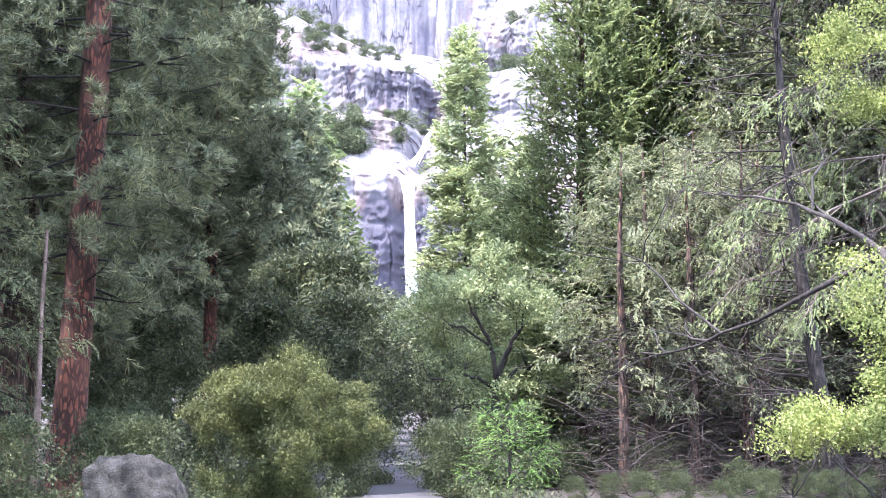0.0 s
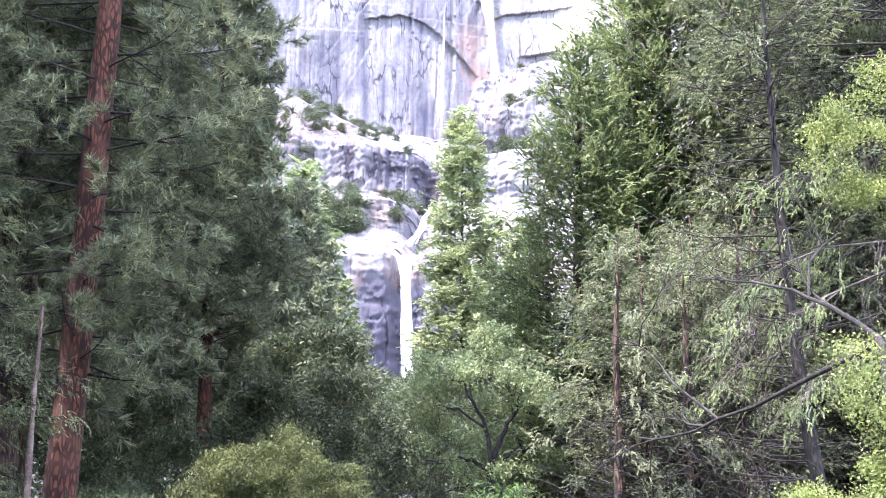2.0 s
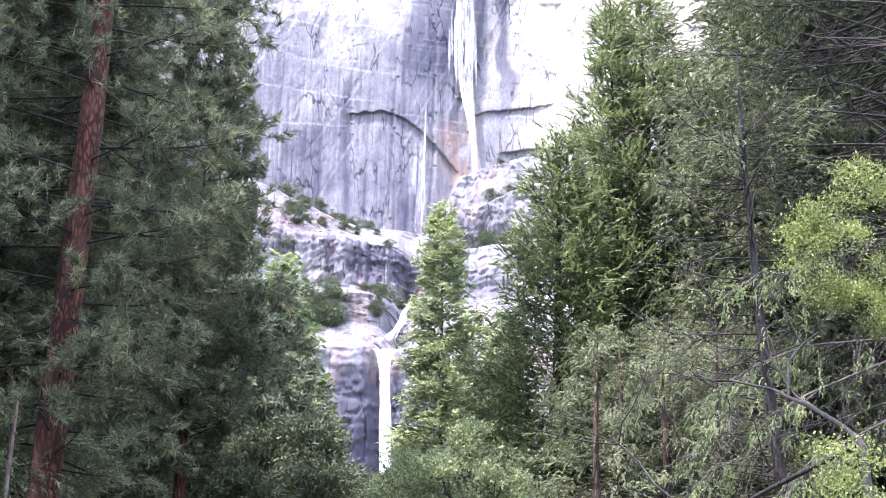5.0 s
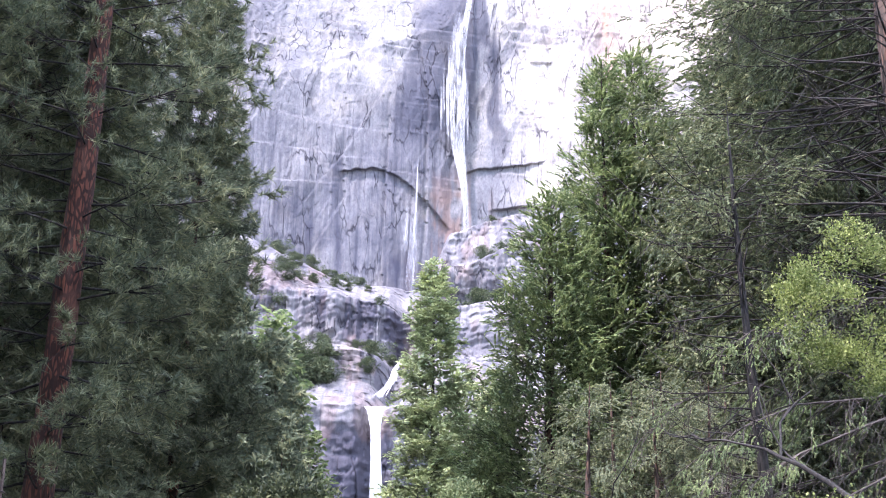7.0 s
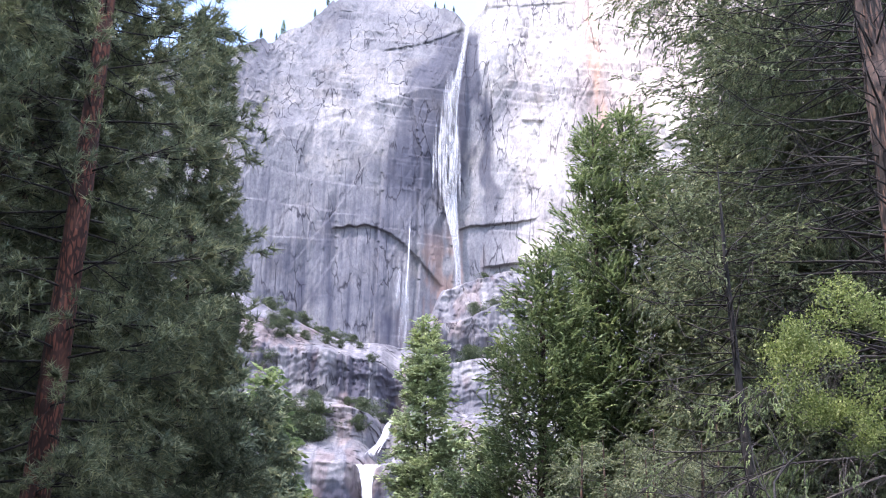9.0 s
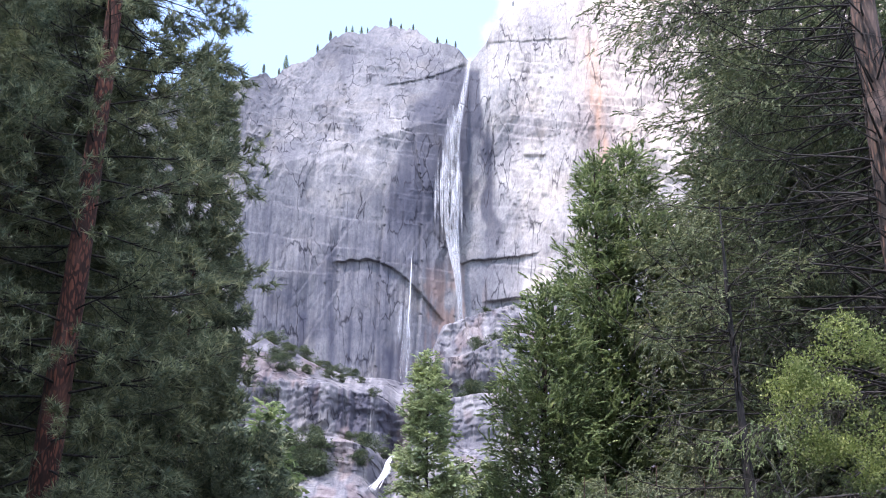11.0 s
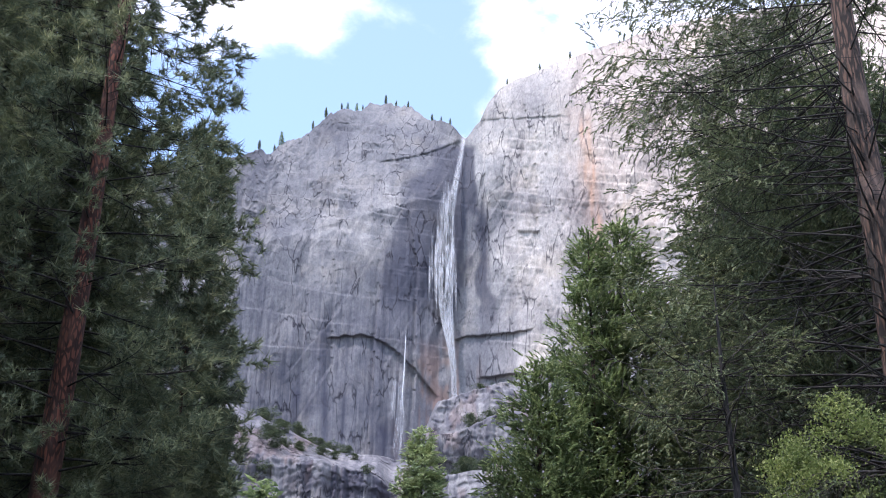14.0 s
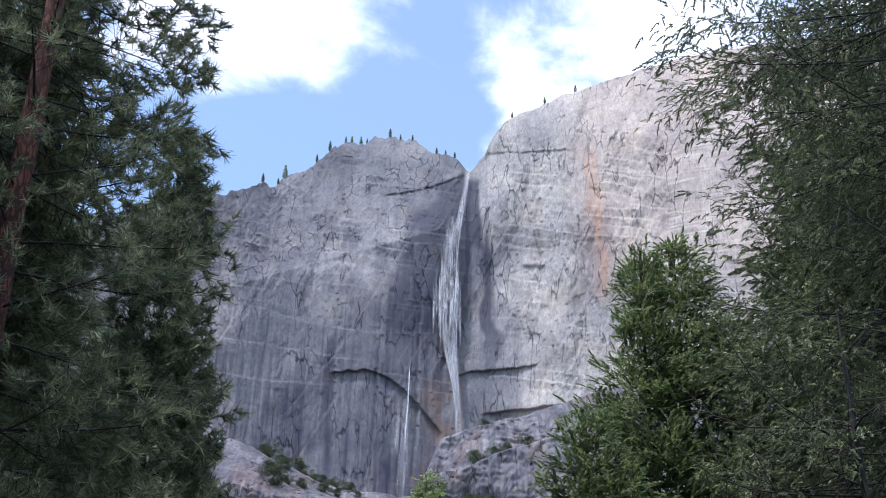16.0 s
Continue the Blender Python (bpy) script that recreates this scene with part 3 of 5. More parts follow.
def make_upper_wall():
    cols, rows = 470, 520
    xs = np.concatenate([np.linspace(-900, -300, 40)[:-1], np.linspace(-300, 330, cols - 80), np.linspace(330, 900, 42)[1:]])
    vs = np.linspace(0, 1, rows)
    gx, gv = np.meshgrid(xs, vs)
    top = skyline(gx)
    gz = 385 + gv * (top - 385)
    gy = upper_wall_y(gx, gz)
    # the plateau behind the rim
    back = np.array([6.0, 20.0, 60.0, 200.0, 600.0])
    wall = widen(np.stack([gx, gy, gz], -1).reshape(-1, 3))
    rim = wall[-len(xs):]
    plateau = np.concatenate([rim + np.array([0, b, 0.02 * b - 1.0]) for b in back])
    v = np.concatenate([wall, plateau])
    x, z = np.concatenate([gx.ravel(), np.tile(xs, len(back))]), np.concatenate([gz.ravel(), np.tile(gz[-1], len(back))])
    ob = link_mesh("upper_cliff", v, grid_faces(rows + len(back), len(xs)), M_GRANITE)
    tagged(ob, "tall grey granite cliff streaked with dark water stains", "cliff", kind="structure")
    wob = 0.6 * fbm(x / 25, z / 40, 0, 4, 71) + 0.5 * fbm(x / 7, z / 160, 0, 3, 72)
    left = 20 - 0.36 * np.clip(885 - z, 0, 130) - 0.10 * np.clip(755 - z, 0, 150) + 16 * wob
    right = 82 + 0.14 * np.clip(885 - z, 0, 230) + 9 * wob
    wet = 0.86 * sstep(left - 16, left + 22, x) * sstep(right + 6, right - 6, x) * sstep(884, 870, z) * (0.45 + 0.55 * sstep(600, 680, z))
    wet = wet * (1 - 0.6 * sstep(0.1, 0.5, fbm(x / 20, z / 60, 0, 3, 73)) * sstep(60, 80, x))
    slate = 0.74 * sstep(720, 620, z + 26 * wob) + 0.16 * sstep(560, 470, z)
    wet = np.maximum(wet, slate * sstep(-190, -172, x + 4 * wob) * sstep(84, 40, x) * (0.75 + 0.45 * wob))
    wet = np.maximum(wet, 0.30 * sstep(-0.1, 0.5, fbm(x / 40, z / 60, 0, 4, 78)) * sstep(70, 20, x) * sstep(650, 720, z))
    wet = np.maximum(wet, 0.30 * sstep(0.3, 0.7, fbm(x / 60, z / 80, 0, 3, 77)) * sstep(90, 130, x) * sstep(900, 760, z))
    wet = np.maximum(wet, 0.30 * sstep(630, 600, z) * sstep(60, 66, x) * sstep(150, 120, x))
    # not wet: whole left half darkened, its dimmer light put into the colour
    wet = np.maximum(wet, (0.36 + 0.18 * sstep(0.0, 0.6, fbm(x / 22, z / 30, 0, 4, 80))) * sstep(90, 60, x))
    # tan patch on the left wall, with its sunlight painted in
    pale = sstep(1.0, 0.35, np.sqrt(((x + 66 - 0.35 * (z - 760)) / 62) ** 2 + ((z - 758) / 66) ** 2) + 0.5 * wob)
    wet = wet * (1 - 0.65 * pale)
    streaks = (0.20 + 0.60 * sstep(700, 620, z + 30 * wob)) * sstep(50, -10, x) + 0.20 * sstep(-10, 50, x)
    rust = 0.42 * np.exp(-((x - 236 + 0.10 * (z - 820) + 8 * wob) / 12) ** 2) * sstep(690, 740, z) * sstep(955, 900, z) * (0.7 + 0.6 * fbm(x / 5, z / 50, 0, 3, 79))
    rust = rust + 0.03 * sstep(90, 140, x) + 0.14 * sstep(180, 240, x) * sstep(680, 800, z) + 0.22 * sstep(0.0, 0.5, wob) * sstep(-20, 30, x) * sstep(110, 60, x) * sstep(620, 560, z)
    # right wall lightened for the sun it faces; far left edge is tan rock
    clean_sunlit = sstep(96, 150, x + 22 * wob + 0.12 * (z - 700)) + 0.5 * sstep(-200, -215, x + 6 * wob) + 0.22 * pale
    stain_attribute(ob, wet, streaks, rust, clean_sunlit)


def lower_profile(s):
    """(y, z) along the steps of the lower cliff, left and right of the gully, for s in 0..12."""
    k = np.arange(13)
    ly = [700, 735, 741, 748, 792, 800, 846, 852, 880, 935, 1010, 1280, 1540]
    lz = [25, 58, 108, 157, 178, 198, 214, 250, 262, 286, 300, 372, 432]
    ry = [715, 745, 756, 775, 800, 842, 856, 925, 942, 1045, 1072, 1330, 1540]
    rz = [25, 62, 105, 150, 185, 214, 254, 266, 318, 342, 390, 452, 508]
    return (np.interp(s, k, ly), np.interp(s, k, lz)), (np.interp(s, k, ry), np.interp(s, k, rz))


def gully_x(z):
    return np.interp(z, [20, 60, 153, 175, 200, 252, 300, 430], [-17, -17, -20, -12, -8, -5, -2, 5])


def lower_cliff_points(gx, gs):
    right = sstep(0, 30, gx)
    (ly, lz), (ry, rz) = lower_profile(np.clip(gs + right * (0.55 * fbm(gx / 26, 5.5, 0, 3, 121) + 0.25 * joints(gx, 9.0 * gs, 12, 122)) * sstep(3, 5, gs) * sstep(12, 11, gs), 0, 12))
    side = sstep(-6, 26, gx - 0.25 * (0.5 * (lz + rz) - 160) * 0.15)
    y, z = ly + (ry - ly) * side, lz + (rz - lz) * side
    upper = sstep(4.5, 9, gs)
    # the ledge climbs towards the outside on both sides
    z = z + upper * (0.40 * np.clip(-45 - gx, 0, 120)) + sstep(3, 7, gs) * 0.34 * np.clip(gx - 70, 0, 160)
    z = z - 17 * sstep(75, 25, gx) * sstep(0, 14, gx) * sstep(5.5, 7.5, gs) * sstep(11.5, 9.5, gs)
    y = y - 0.5 * np.clip(-50 - gx, 0, 300) * sstep(2, 0, gs) - 0.55 * np.clip(gx - 10, 0, 300) * sstep(6, 2, gs)
    # the bare left wall falls away below the trees
    gap = gx - gully_x(z)
    cut = np.exp(-(gap / 9.0) ** 2) * sstep(2.6, 4.0, gs)
    y = y + 14 * cut
    z = z - 8 * cut * sstep(9.5, 7, gs)
    y = y + 10 * np.exp(-((gap + 2) / 7.0) ** 2) * sstep(0.5, 1.5, gs) * sstep(3.6, 2.6, gs)
    wx, wz = gx + 5 * fbm(gx / 25, z / 25, 0, 3, 101), z + 0.35 * y + 4 * fbm(gx / 25, z / 20, 0, 3, 102)
    chip, gap = facets(wx, wz, 5.5, 4.5, 105)
    up, lvl, sl = joints(gx, z, 21, 103), joints(z + 0.12 * gx, gx, 15, 104), joints(0.8 * gx - 0.5 * z, y, 17, 112)
    up2, lvl2, sl2 = joints(gx + 0.15 * z, z, 7.5, 114), joints(z - 0.10 * gx + 0.2 * y, gx, 5.5, 117), joints(0.8 * gx + 0.4 * z, y, 6.5, 118)
    slab, block = up + 0.6 * sl - 0.8 * lvl, up2 + sl2 - lvl2
    ribs = np.abs(fbm(gx / 5.0, z / 60, y / 60, 3, 106)) * sstep(6.0, 6.4, gs) * sstep(7.6, 7.1, gs)
    strata = joints(z + 0.05 * gx + 2 * fbm(gx / 20, y / 30, 0, 2, 119), gx, 6.5, 120)
    y = y + 6 * up + 3.5 * sl - 5 * lvl + 3.0 * up2 + 2.0 * sl2 - 3.0 * lvl2 - 3.6 * strata + 1.3 * chip + 0.7 * fbm(gx / 3.0, z / 5.0, y / 9.0, 3, 109) + 5 * ribs + 5 * fbm(gx / 60, z / 60, 0, 3, 107)
    z = z + 2.0 * slab + 0.9 * block + 0.5 * chip + 0.3 * fbm(gx / 3.0, y / 4.0, 0, 3, 110) + sstep(3, 5, gs) * 4 * fbm(gx / 50, y / 60, 0, 3, 108)
    return y, z


def make_lower_cliff():
    xs = np.concatenate([np.linspace(-420, -130, 60)[:-1], np.linspace(-130, 150, 300), np.linspace(150, 420, 60)[1:]])
    ss = np.linspace(0, 12, 420)
    gx, gs = np.meshgrid(xs, ss)
    gy, gz = lower_cliff_points(gx, gs)
    ob = link_mesh("lower_cliff", np.stack([gx, gy, gz], -1).reshape(-1, 3), grid_faces(len(ss), len(xs)), M_GRANITE)
    tagged(ob, "stepped grey granite ledges with a dark wet gully", "cliff", kind="structure")
    x, s, z = gx.ravel(), gs.ravel(), gz.ravel()
    wob = fbm(x / 12, z / 30, 0, 4, 111)
    gap = x - gully_x(z)
    wet = 0.92 * sstep(-30, -20, gap + 0.12 * (153 - z) + 9 * wob) * sstep(16, 5, gap) * sstep(3.1, 2.6, s)
    wet = np.maximum(wet, 0.68 * sstep(6.0, 6.25, s + 0.2 * wob) * sstep(7.25, 6.9, s) * sstep(-75, -60, x) * sstep(6, -8, x) * (0.55 + 0.8 * (fbm(x / 4, z / 60, 0, 3, 113) > -0.1)))
    wet = np.maximum(wet, 0.6 * sstep(12, 3, np.abs(gap)) * sstep(3.2, 5, s) * sstep(9, 7, s))
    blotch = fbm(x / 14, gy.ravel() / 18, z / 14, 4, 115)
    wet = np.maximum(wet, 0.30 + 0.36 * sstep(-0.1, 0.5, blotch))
    wet = np.maximum(wet, 0.6 * sstep(0.0, 0.4, fbm(x / 3.0, z / 45, 0, 3, 116)))
    streaks = 0.7 + 0.4 * wob
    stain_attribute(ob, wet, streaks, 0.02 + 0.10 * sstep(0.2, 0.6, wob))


def falling_water(name, label, path, widths, mat, strands, seed, ribbon=0.35, toward=2.0, broken=0.4, straight=False):
    """Many narrow ribbons of water, each on its own way down the fall, joined into one sheet with depth."""
    rng = np.random.default_rng(seed)
    path, n = np.asarray(path, float), 60
    t = np.linspace(0, 1, n)
    k = np.linspace(0, 1, len(path))
    mid = np.stack([np.interp(t, k, path[:, c]) for c in range(3)], -1)
    half = np.interp(t, k, widths) * 0.5
    vs, fs, ts, base = [], [], [], 0
    for i in range(strands):
        u = np.clip(rng.normal() * 0.5, -1.1, 1.1)
        t0 = 0 if rng.random() > broken else rng.uniform(0, 0.6)
        t1 = 1 if rng.random() > broken else rng.uniform(max(t0 + 0.2, 0.5), 1.0)
        a, b = int(t0 * (n - 1)), int(t1 * (n - 1)) + 1
        wander = 0.18 * smooth_noise(t * 6, i * 3.7, 0.0, seed)
        x = mid[:, 0] + half * (u + wander)
        if straight:
            a = rng.integers(0, n // 2)
            b = min(n, a + rng.integers(n // 4, n // 2))
            x = np.full(n, mid[(a + b) // 2, 0] + half[(a + b) // 2] * u) + 0.4 * half * wander
        y = mid[:, 1] - toward * rng.random() - 0.3 * half * rng.random()
        w = half * ribbon * rng.uniform(0.4, 1.2) * (0.6 + 0.4 * np.sin(np.pi * np.clip((t - t[a]) / (t[b - 1] - t[a] + 1e-6), 0, 1)))
        left = np.stack([x - w, y + 0.4, mid[:, 2]], -1)[a:b]
        ridge = np.stack([x, y + 0.35 - 0.06 * w, mid[:, 2]], -1)[a:b]
        right = np.stack([x + w, y + 0.4, mid[:, 2]], -1)[a:b]
        vs.append(np.stack([left, ridge, right], 1).reshape(-1, 3))
        run = np.linspace(0, 1, b - a)
        soft = sstep(0, 0.12 if a else 0.01, run) * sstep(1.0, 0.85, run)
        ts.append(np.stack([0 * soft, soft, 0 * soft], 1).ravel())
        fs.append(grid_faces(b - a, 3) + base)
        base += (b - a) * 3
    ob = link_mesh(name, np.concatenate(vs), np.concatenate(fs), mat, None, "", True)
    thick = np.concatenate(ts)
    att = ob.data.color_attributes.new("thickness", "FLOAT_COLOR", "POINT")
    att.data.foreach_set("color", np.repeat(thick[:, None], 4, 1).astype(np.float32).ravel())
    tagged(ob, label, "waterfall", kind="structure")
    return ob


def make_falls():
    rim = float(skyline(70.0)) + 0.5
    z = np.array([rim, 860, 820, 780, 735, 690, 650, 620, 590, 560, 530, 503])
    x = np.array([70.3, 67, 60.5, 55, 50, 48.5, 49.5, 53, 58, 61, 62.5, 62])
    p = on_wall(x, z, np.array([1, 6, 9, 11, 12, 12, 11, 10, 9, 8, 7, 6]))
    p[:, 1] = np.minimum.accumulate(p[:, 1])
    falling_water("waterfall", "tall white waterfall spreading into spray on the cliff", p, [6, 6, 7, 9, 12, 15, 15, 12, 8, 6.5, 8, 11], M_VEIL, 420, 3, 0.12, 4.0, 0.92)
    falling_water("waterfall", "thin veil of spray beside the tall waterfall", p[2:8] - (3, 3, 0), [9, 14, 22, 30, 32, 28], M_SPRAY, 280, 4, 0.11, 6.0, 0.8, True)
    p = on_wall([1.5, 1, 0.5, -1, -1, -3, -5], [613, 590, 560, 530, 500, 465, 430], 5)
    falling_water("waterfall", "slender side fall dropping from the dark roof", p, [1.5, 3, 5, 7, 9, 11, 12], M_SPRAY, 26, 6, 0.12, 3.0, 0.8)
    falling_water("waterfall", "slender side fall dropping from the dark roof", p[:5] + (0.5, 0, 0), [1.6, 2.0, 2.4, 2.6, 2.6], M_FALL, 8, 16, 0.4, 2.0, 0.7)
    falling_water("waterfall", "slender side fall dropping from the dark roof", p[2:5] - (9, 0, 3), [2.4, 5, 7], M_SPRAY, 10, 17, 0.4, 2.0)
    z = np.array([156, 152, 140, 120, 100, 80, 58, 50])
    x = np.array([-19, -20, -19, -18, -17.5, -17, -17, -17])
    y = np.array([750, 740, 733, 729, 727, 725, 722, 720])
    falling_water("waterfall", "lower white waterfall plunging beside dark wet rock", np.stack([x, y, z], -1), [13, 8, 5, 5, 5.5, 6.5, 7, 8], M_FALL, 80, 7, 0.24, 4.0, 0.5)
    z = np.array([190, 183, 176, 168, 157])
    x = np.array([-5.5, -9, -10, -13, -18])
    y = np.array([790, 784, 778, 765, 748])
    falling_water("waterfall", "white cascade sliding over rocks above the lip", np.stack([x, y - 6, z + 2], -1), [2.5, 3.5, 4, 4, 8], M_FALL, 36, 8, 0.26, 3.0, 0.7)


# ---- trees ----
def trunk_path(height, lean, wobble, rng, n=26):
    t = np.linspace(0, 1, n)
    px = lean[0] * t * height * (1 - 0.5 * t) + wobble * smooth_noise(t * 3, rng.uniform(0, 99), 0.0, 5) * sstep(0, 0.2, t)
    py = lean[1] * t * height * (1 - 0.5 * t) + wobble * smooth_noise(t * 3, rng.uniform(0, 99), 7.0, 6) * sstep(0, 0.2, t)
    return np.stack([px, py, t * height], -1)


def conifer(name, seed, height, girth, crown_from, radius, limbs, leaf, mat_leaf, mat_bark, shoots=2.0, per_shoot=5, size=0.3,
            rise=0.15, droop=-0.25, power=0.75, lean=(0, 0), wobble=0.15, bare=0, bare_from=0.05, sprayed=0.35, label="", low=0.55, bare_len=0.7, fluff=0.35, crown_to=0.985, twigs=True, sides=4, open_front=0.0, mat_twig=None, sags=(-0.55, -0.05), tip=0.0, puff=False, facing=None):
    """A conifer at the origin: trunk with flare, limbs in loose whorls, shoots that carry needle tufts or sprays."""
    rng = np.random.default_rng(seed)
    thing = new(name)
    path = trunk_path(height, lean, wobble, rng)
    tt = path[:, 2] / height
    rad = girth * (0.97 * (1 - tt) ** 0.8 + 0.03) * (1 + 0.5 * np.exp(-tt * height / 0.9))
    sunk = path.copy()
    sunk[0, 2] = -1.2
    v, f = tubes([(sunk, rad)], 14)
    v = v + (girth * 0.06 * smooth_noise(v[:, 0] * 5, v[:, 1] * 5, v[:, 2] * 0.6, seed))[:, None] * np.array([1, 1, 0])
    link_mesh("trunk", v, f, mat_bark, thing, "", True)

    def at(z):
        return np.array([np.interp(z, path[:, 2], path[:, c]) for c in range(3)])

    wood, pos, fwd, up = [], [], [], []
    s5 = np.linspace(0, 1, 6)
    for i in range(limbs):
        t = (i + rng.random()) / limbs
        z0 = crown_from + (height * crown_to - crown_from) * t
        full = radius * ((1 - t) ** power) * min(1.0, low + 2.2 * t) + 0.25
        ln = full * rng.uniform(0.62, 1.12)
        az = i * 2.399 + rng.normal() * 0.5
        out_dir = np.array([math.cos(az), math.sin(az), 0])
        if out_dir[1] < -0.25 and rng.random() < open_front:
            continue
        if facing and out_dir[0] * facing[0] + out_dir[1] * facing[1] < -0.1 and rng.random() < 0.5:
            continue
        r0 = rise * (0.4 + 1.4 * t) + rng.normal() * 0.10
        d0 = droop * (1.2 - t) + rng.normal() * 0.06
        bend = rng.normal() * 0.12
        side = np.array([-out_dir[1], out_dir[0], 0])
        root = at(z0)
        pts = root + ln * (s5[:, None] * out_dir + (bend * s5 ** 2)[:, None] * side) + np.outer(ln * (r0 * s5 + d0 * s5 ** 2 + 0.16 * s5 ** 4), (0, 0, 1))
        thick = min(girth, 0.5) * 0.13 * (1 - 0.72 * t) * (0.6 + 0.4 * ln / max(radius, 1e-3))
        wood.append((pts, thick * (1 - 0.86 * s5) + 0.004))
        count = max(2, int(ln * shoots + rng.random()))
        for j in range(count):
            s = sprayed + (1 - sprayed) * (j + rng.random()) / count
            p0 = np.array([np.interp(s, s5, pts[:, c]) for c in range(3)])
            reach = (0.20 + 0.30 * rng.random()) * ln * (1.15 - 0.75 * s) + 0.25
            turn = rng.choice((-1, 1)) * rng.uniform(0.35, 1.15)
            d = out_dir * math.cos(turn) + side * math.sin(turn) + np.array([0, 0, rng.normal() * fluff + 0.10 + 0.6 * d0 + tip])
            p1 = p0 + d * reach
            if twigs:
                wood.append((np.array([p0, 0.5 * (p0 + p1) + (0, 0, -0.04 * reach), p1]), (0.010 + 0.2 * thick * (1 - s), 0.008, 0.004)))
            for k in range(per_shoot):
                q = 1.0 - 0.42 * k / per_shoot if puff else (k + 0.4 + 0.6 * rng.random()) / per_shoot
                pos.append(p0 + (p1 - p0) * q + rng.normal(size=3) * 0.10 * size / 0.3)
                fwd.append(d + rng.normal(size=3) * 0.35 + np.array([0, 0, 0.6 * tip]))
                up.append((rng.normal() * 0.3, rng.normal() * 0.3, 1.0))
    for i in range(bare):
        z0 = height * (bare_from + (crown_from / height + 0.25 - bare_from) * rng.random())
        az = rng.uniform(0, 6.283)
        out_dir = np.array([math.cos(az), math.sin(az), 0])
        side = np.array([-out_dir[1], out_dir[0], 0])
        if facing and out_dir[0] * facing[0] + out_dir[1] * facing[1] < -0.1:
            continue
        ln = radius * bare_len * rng.uniform(0.3, 1.0)
        sag = rng.uniform(*sags)
        bend = rng.normal() * 0.2
        pts = at(z0) + ln * (s5[:, None] * out_dir + (bend * s5 ** 2)[:, None] * side) + np.outer(ln * (0.14 * s5 + 1.5 * sag * s5 ** 2 + rng.uniform(0.2, 0.6) * s5 ** 4), (0, 0, 1))
        wood.append((pts, min(girth, 0.5) * 0.10 * rng.uniform(0.5, 1.1) * (1 - 0.88 * s5) + 0.008))
        for j in range(6):
            s = rng.uniform(0.3, 1.0)
            p0 = np.array([np.interp(s, s5, pts[:, c]) for c in range(3)])
            d = out_dir * rng.uniform(-0.2, 1) + side * rng.normal() * 0.7 + np.array([0, 0, -rng.uniform(0.1, 1.0)])
            wood.append((np.array([p0, p0 + d * ln * 0.12, p0 + d * ln * 0.22 + (0, 0, -0.05 * ln)]), (0.014, 0.009, 0.004)))
    v, f = tubes(wood, sides)
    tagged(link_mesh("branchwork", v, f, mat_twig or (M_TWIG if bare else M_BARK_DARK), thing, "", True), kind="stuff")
    pos, fwd, up = np.array(pos), np.array(fwd), np.array(up)
    v, f = spread(leaf[0], leaf[1], pos, fwd, up, size * rng.uniform(0.7, 1.3, len(pos)))
    link_mesh("crown", v, f, mat_leaf, thing)
    return tagged(thing, label, "tree")


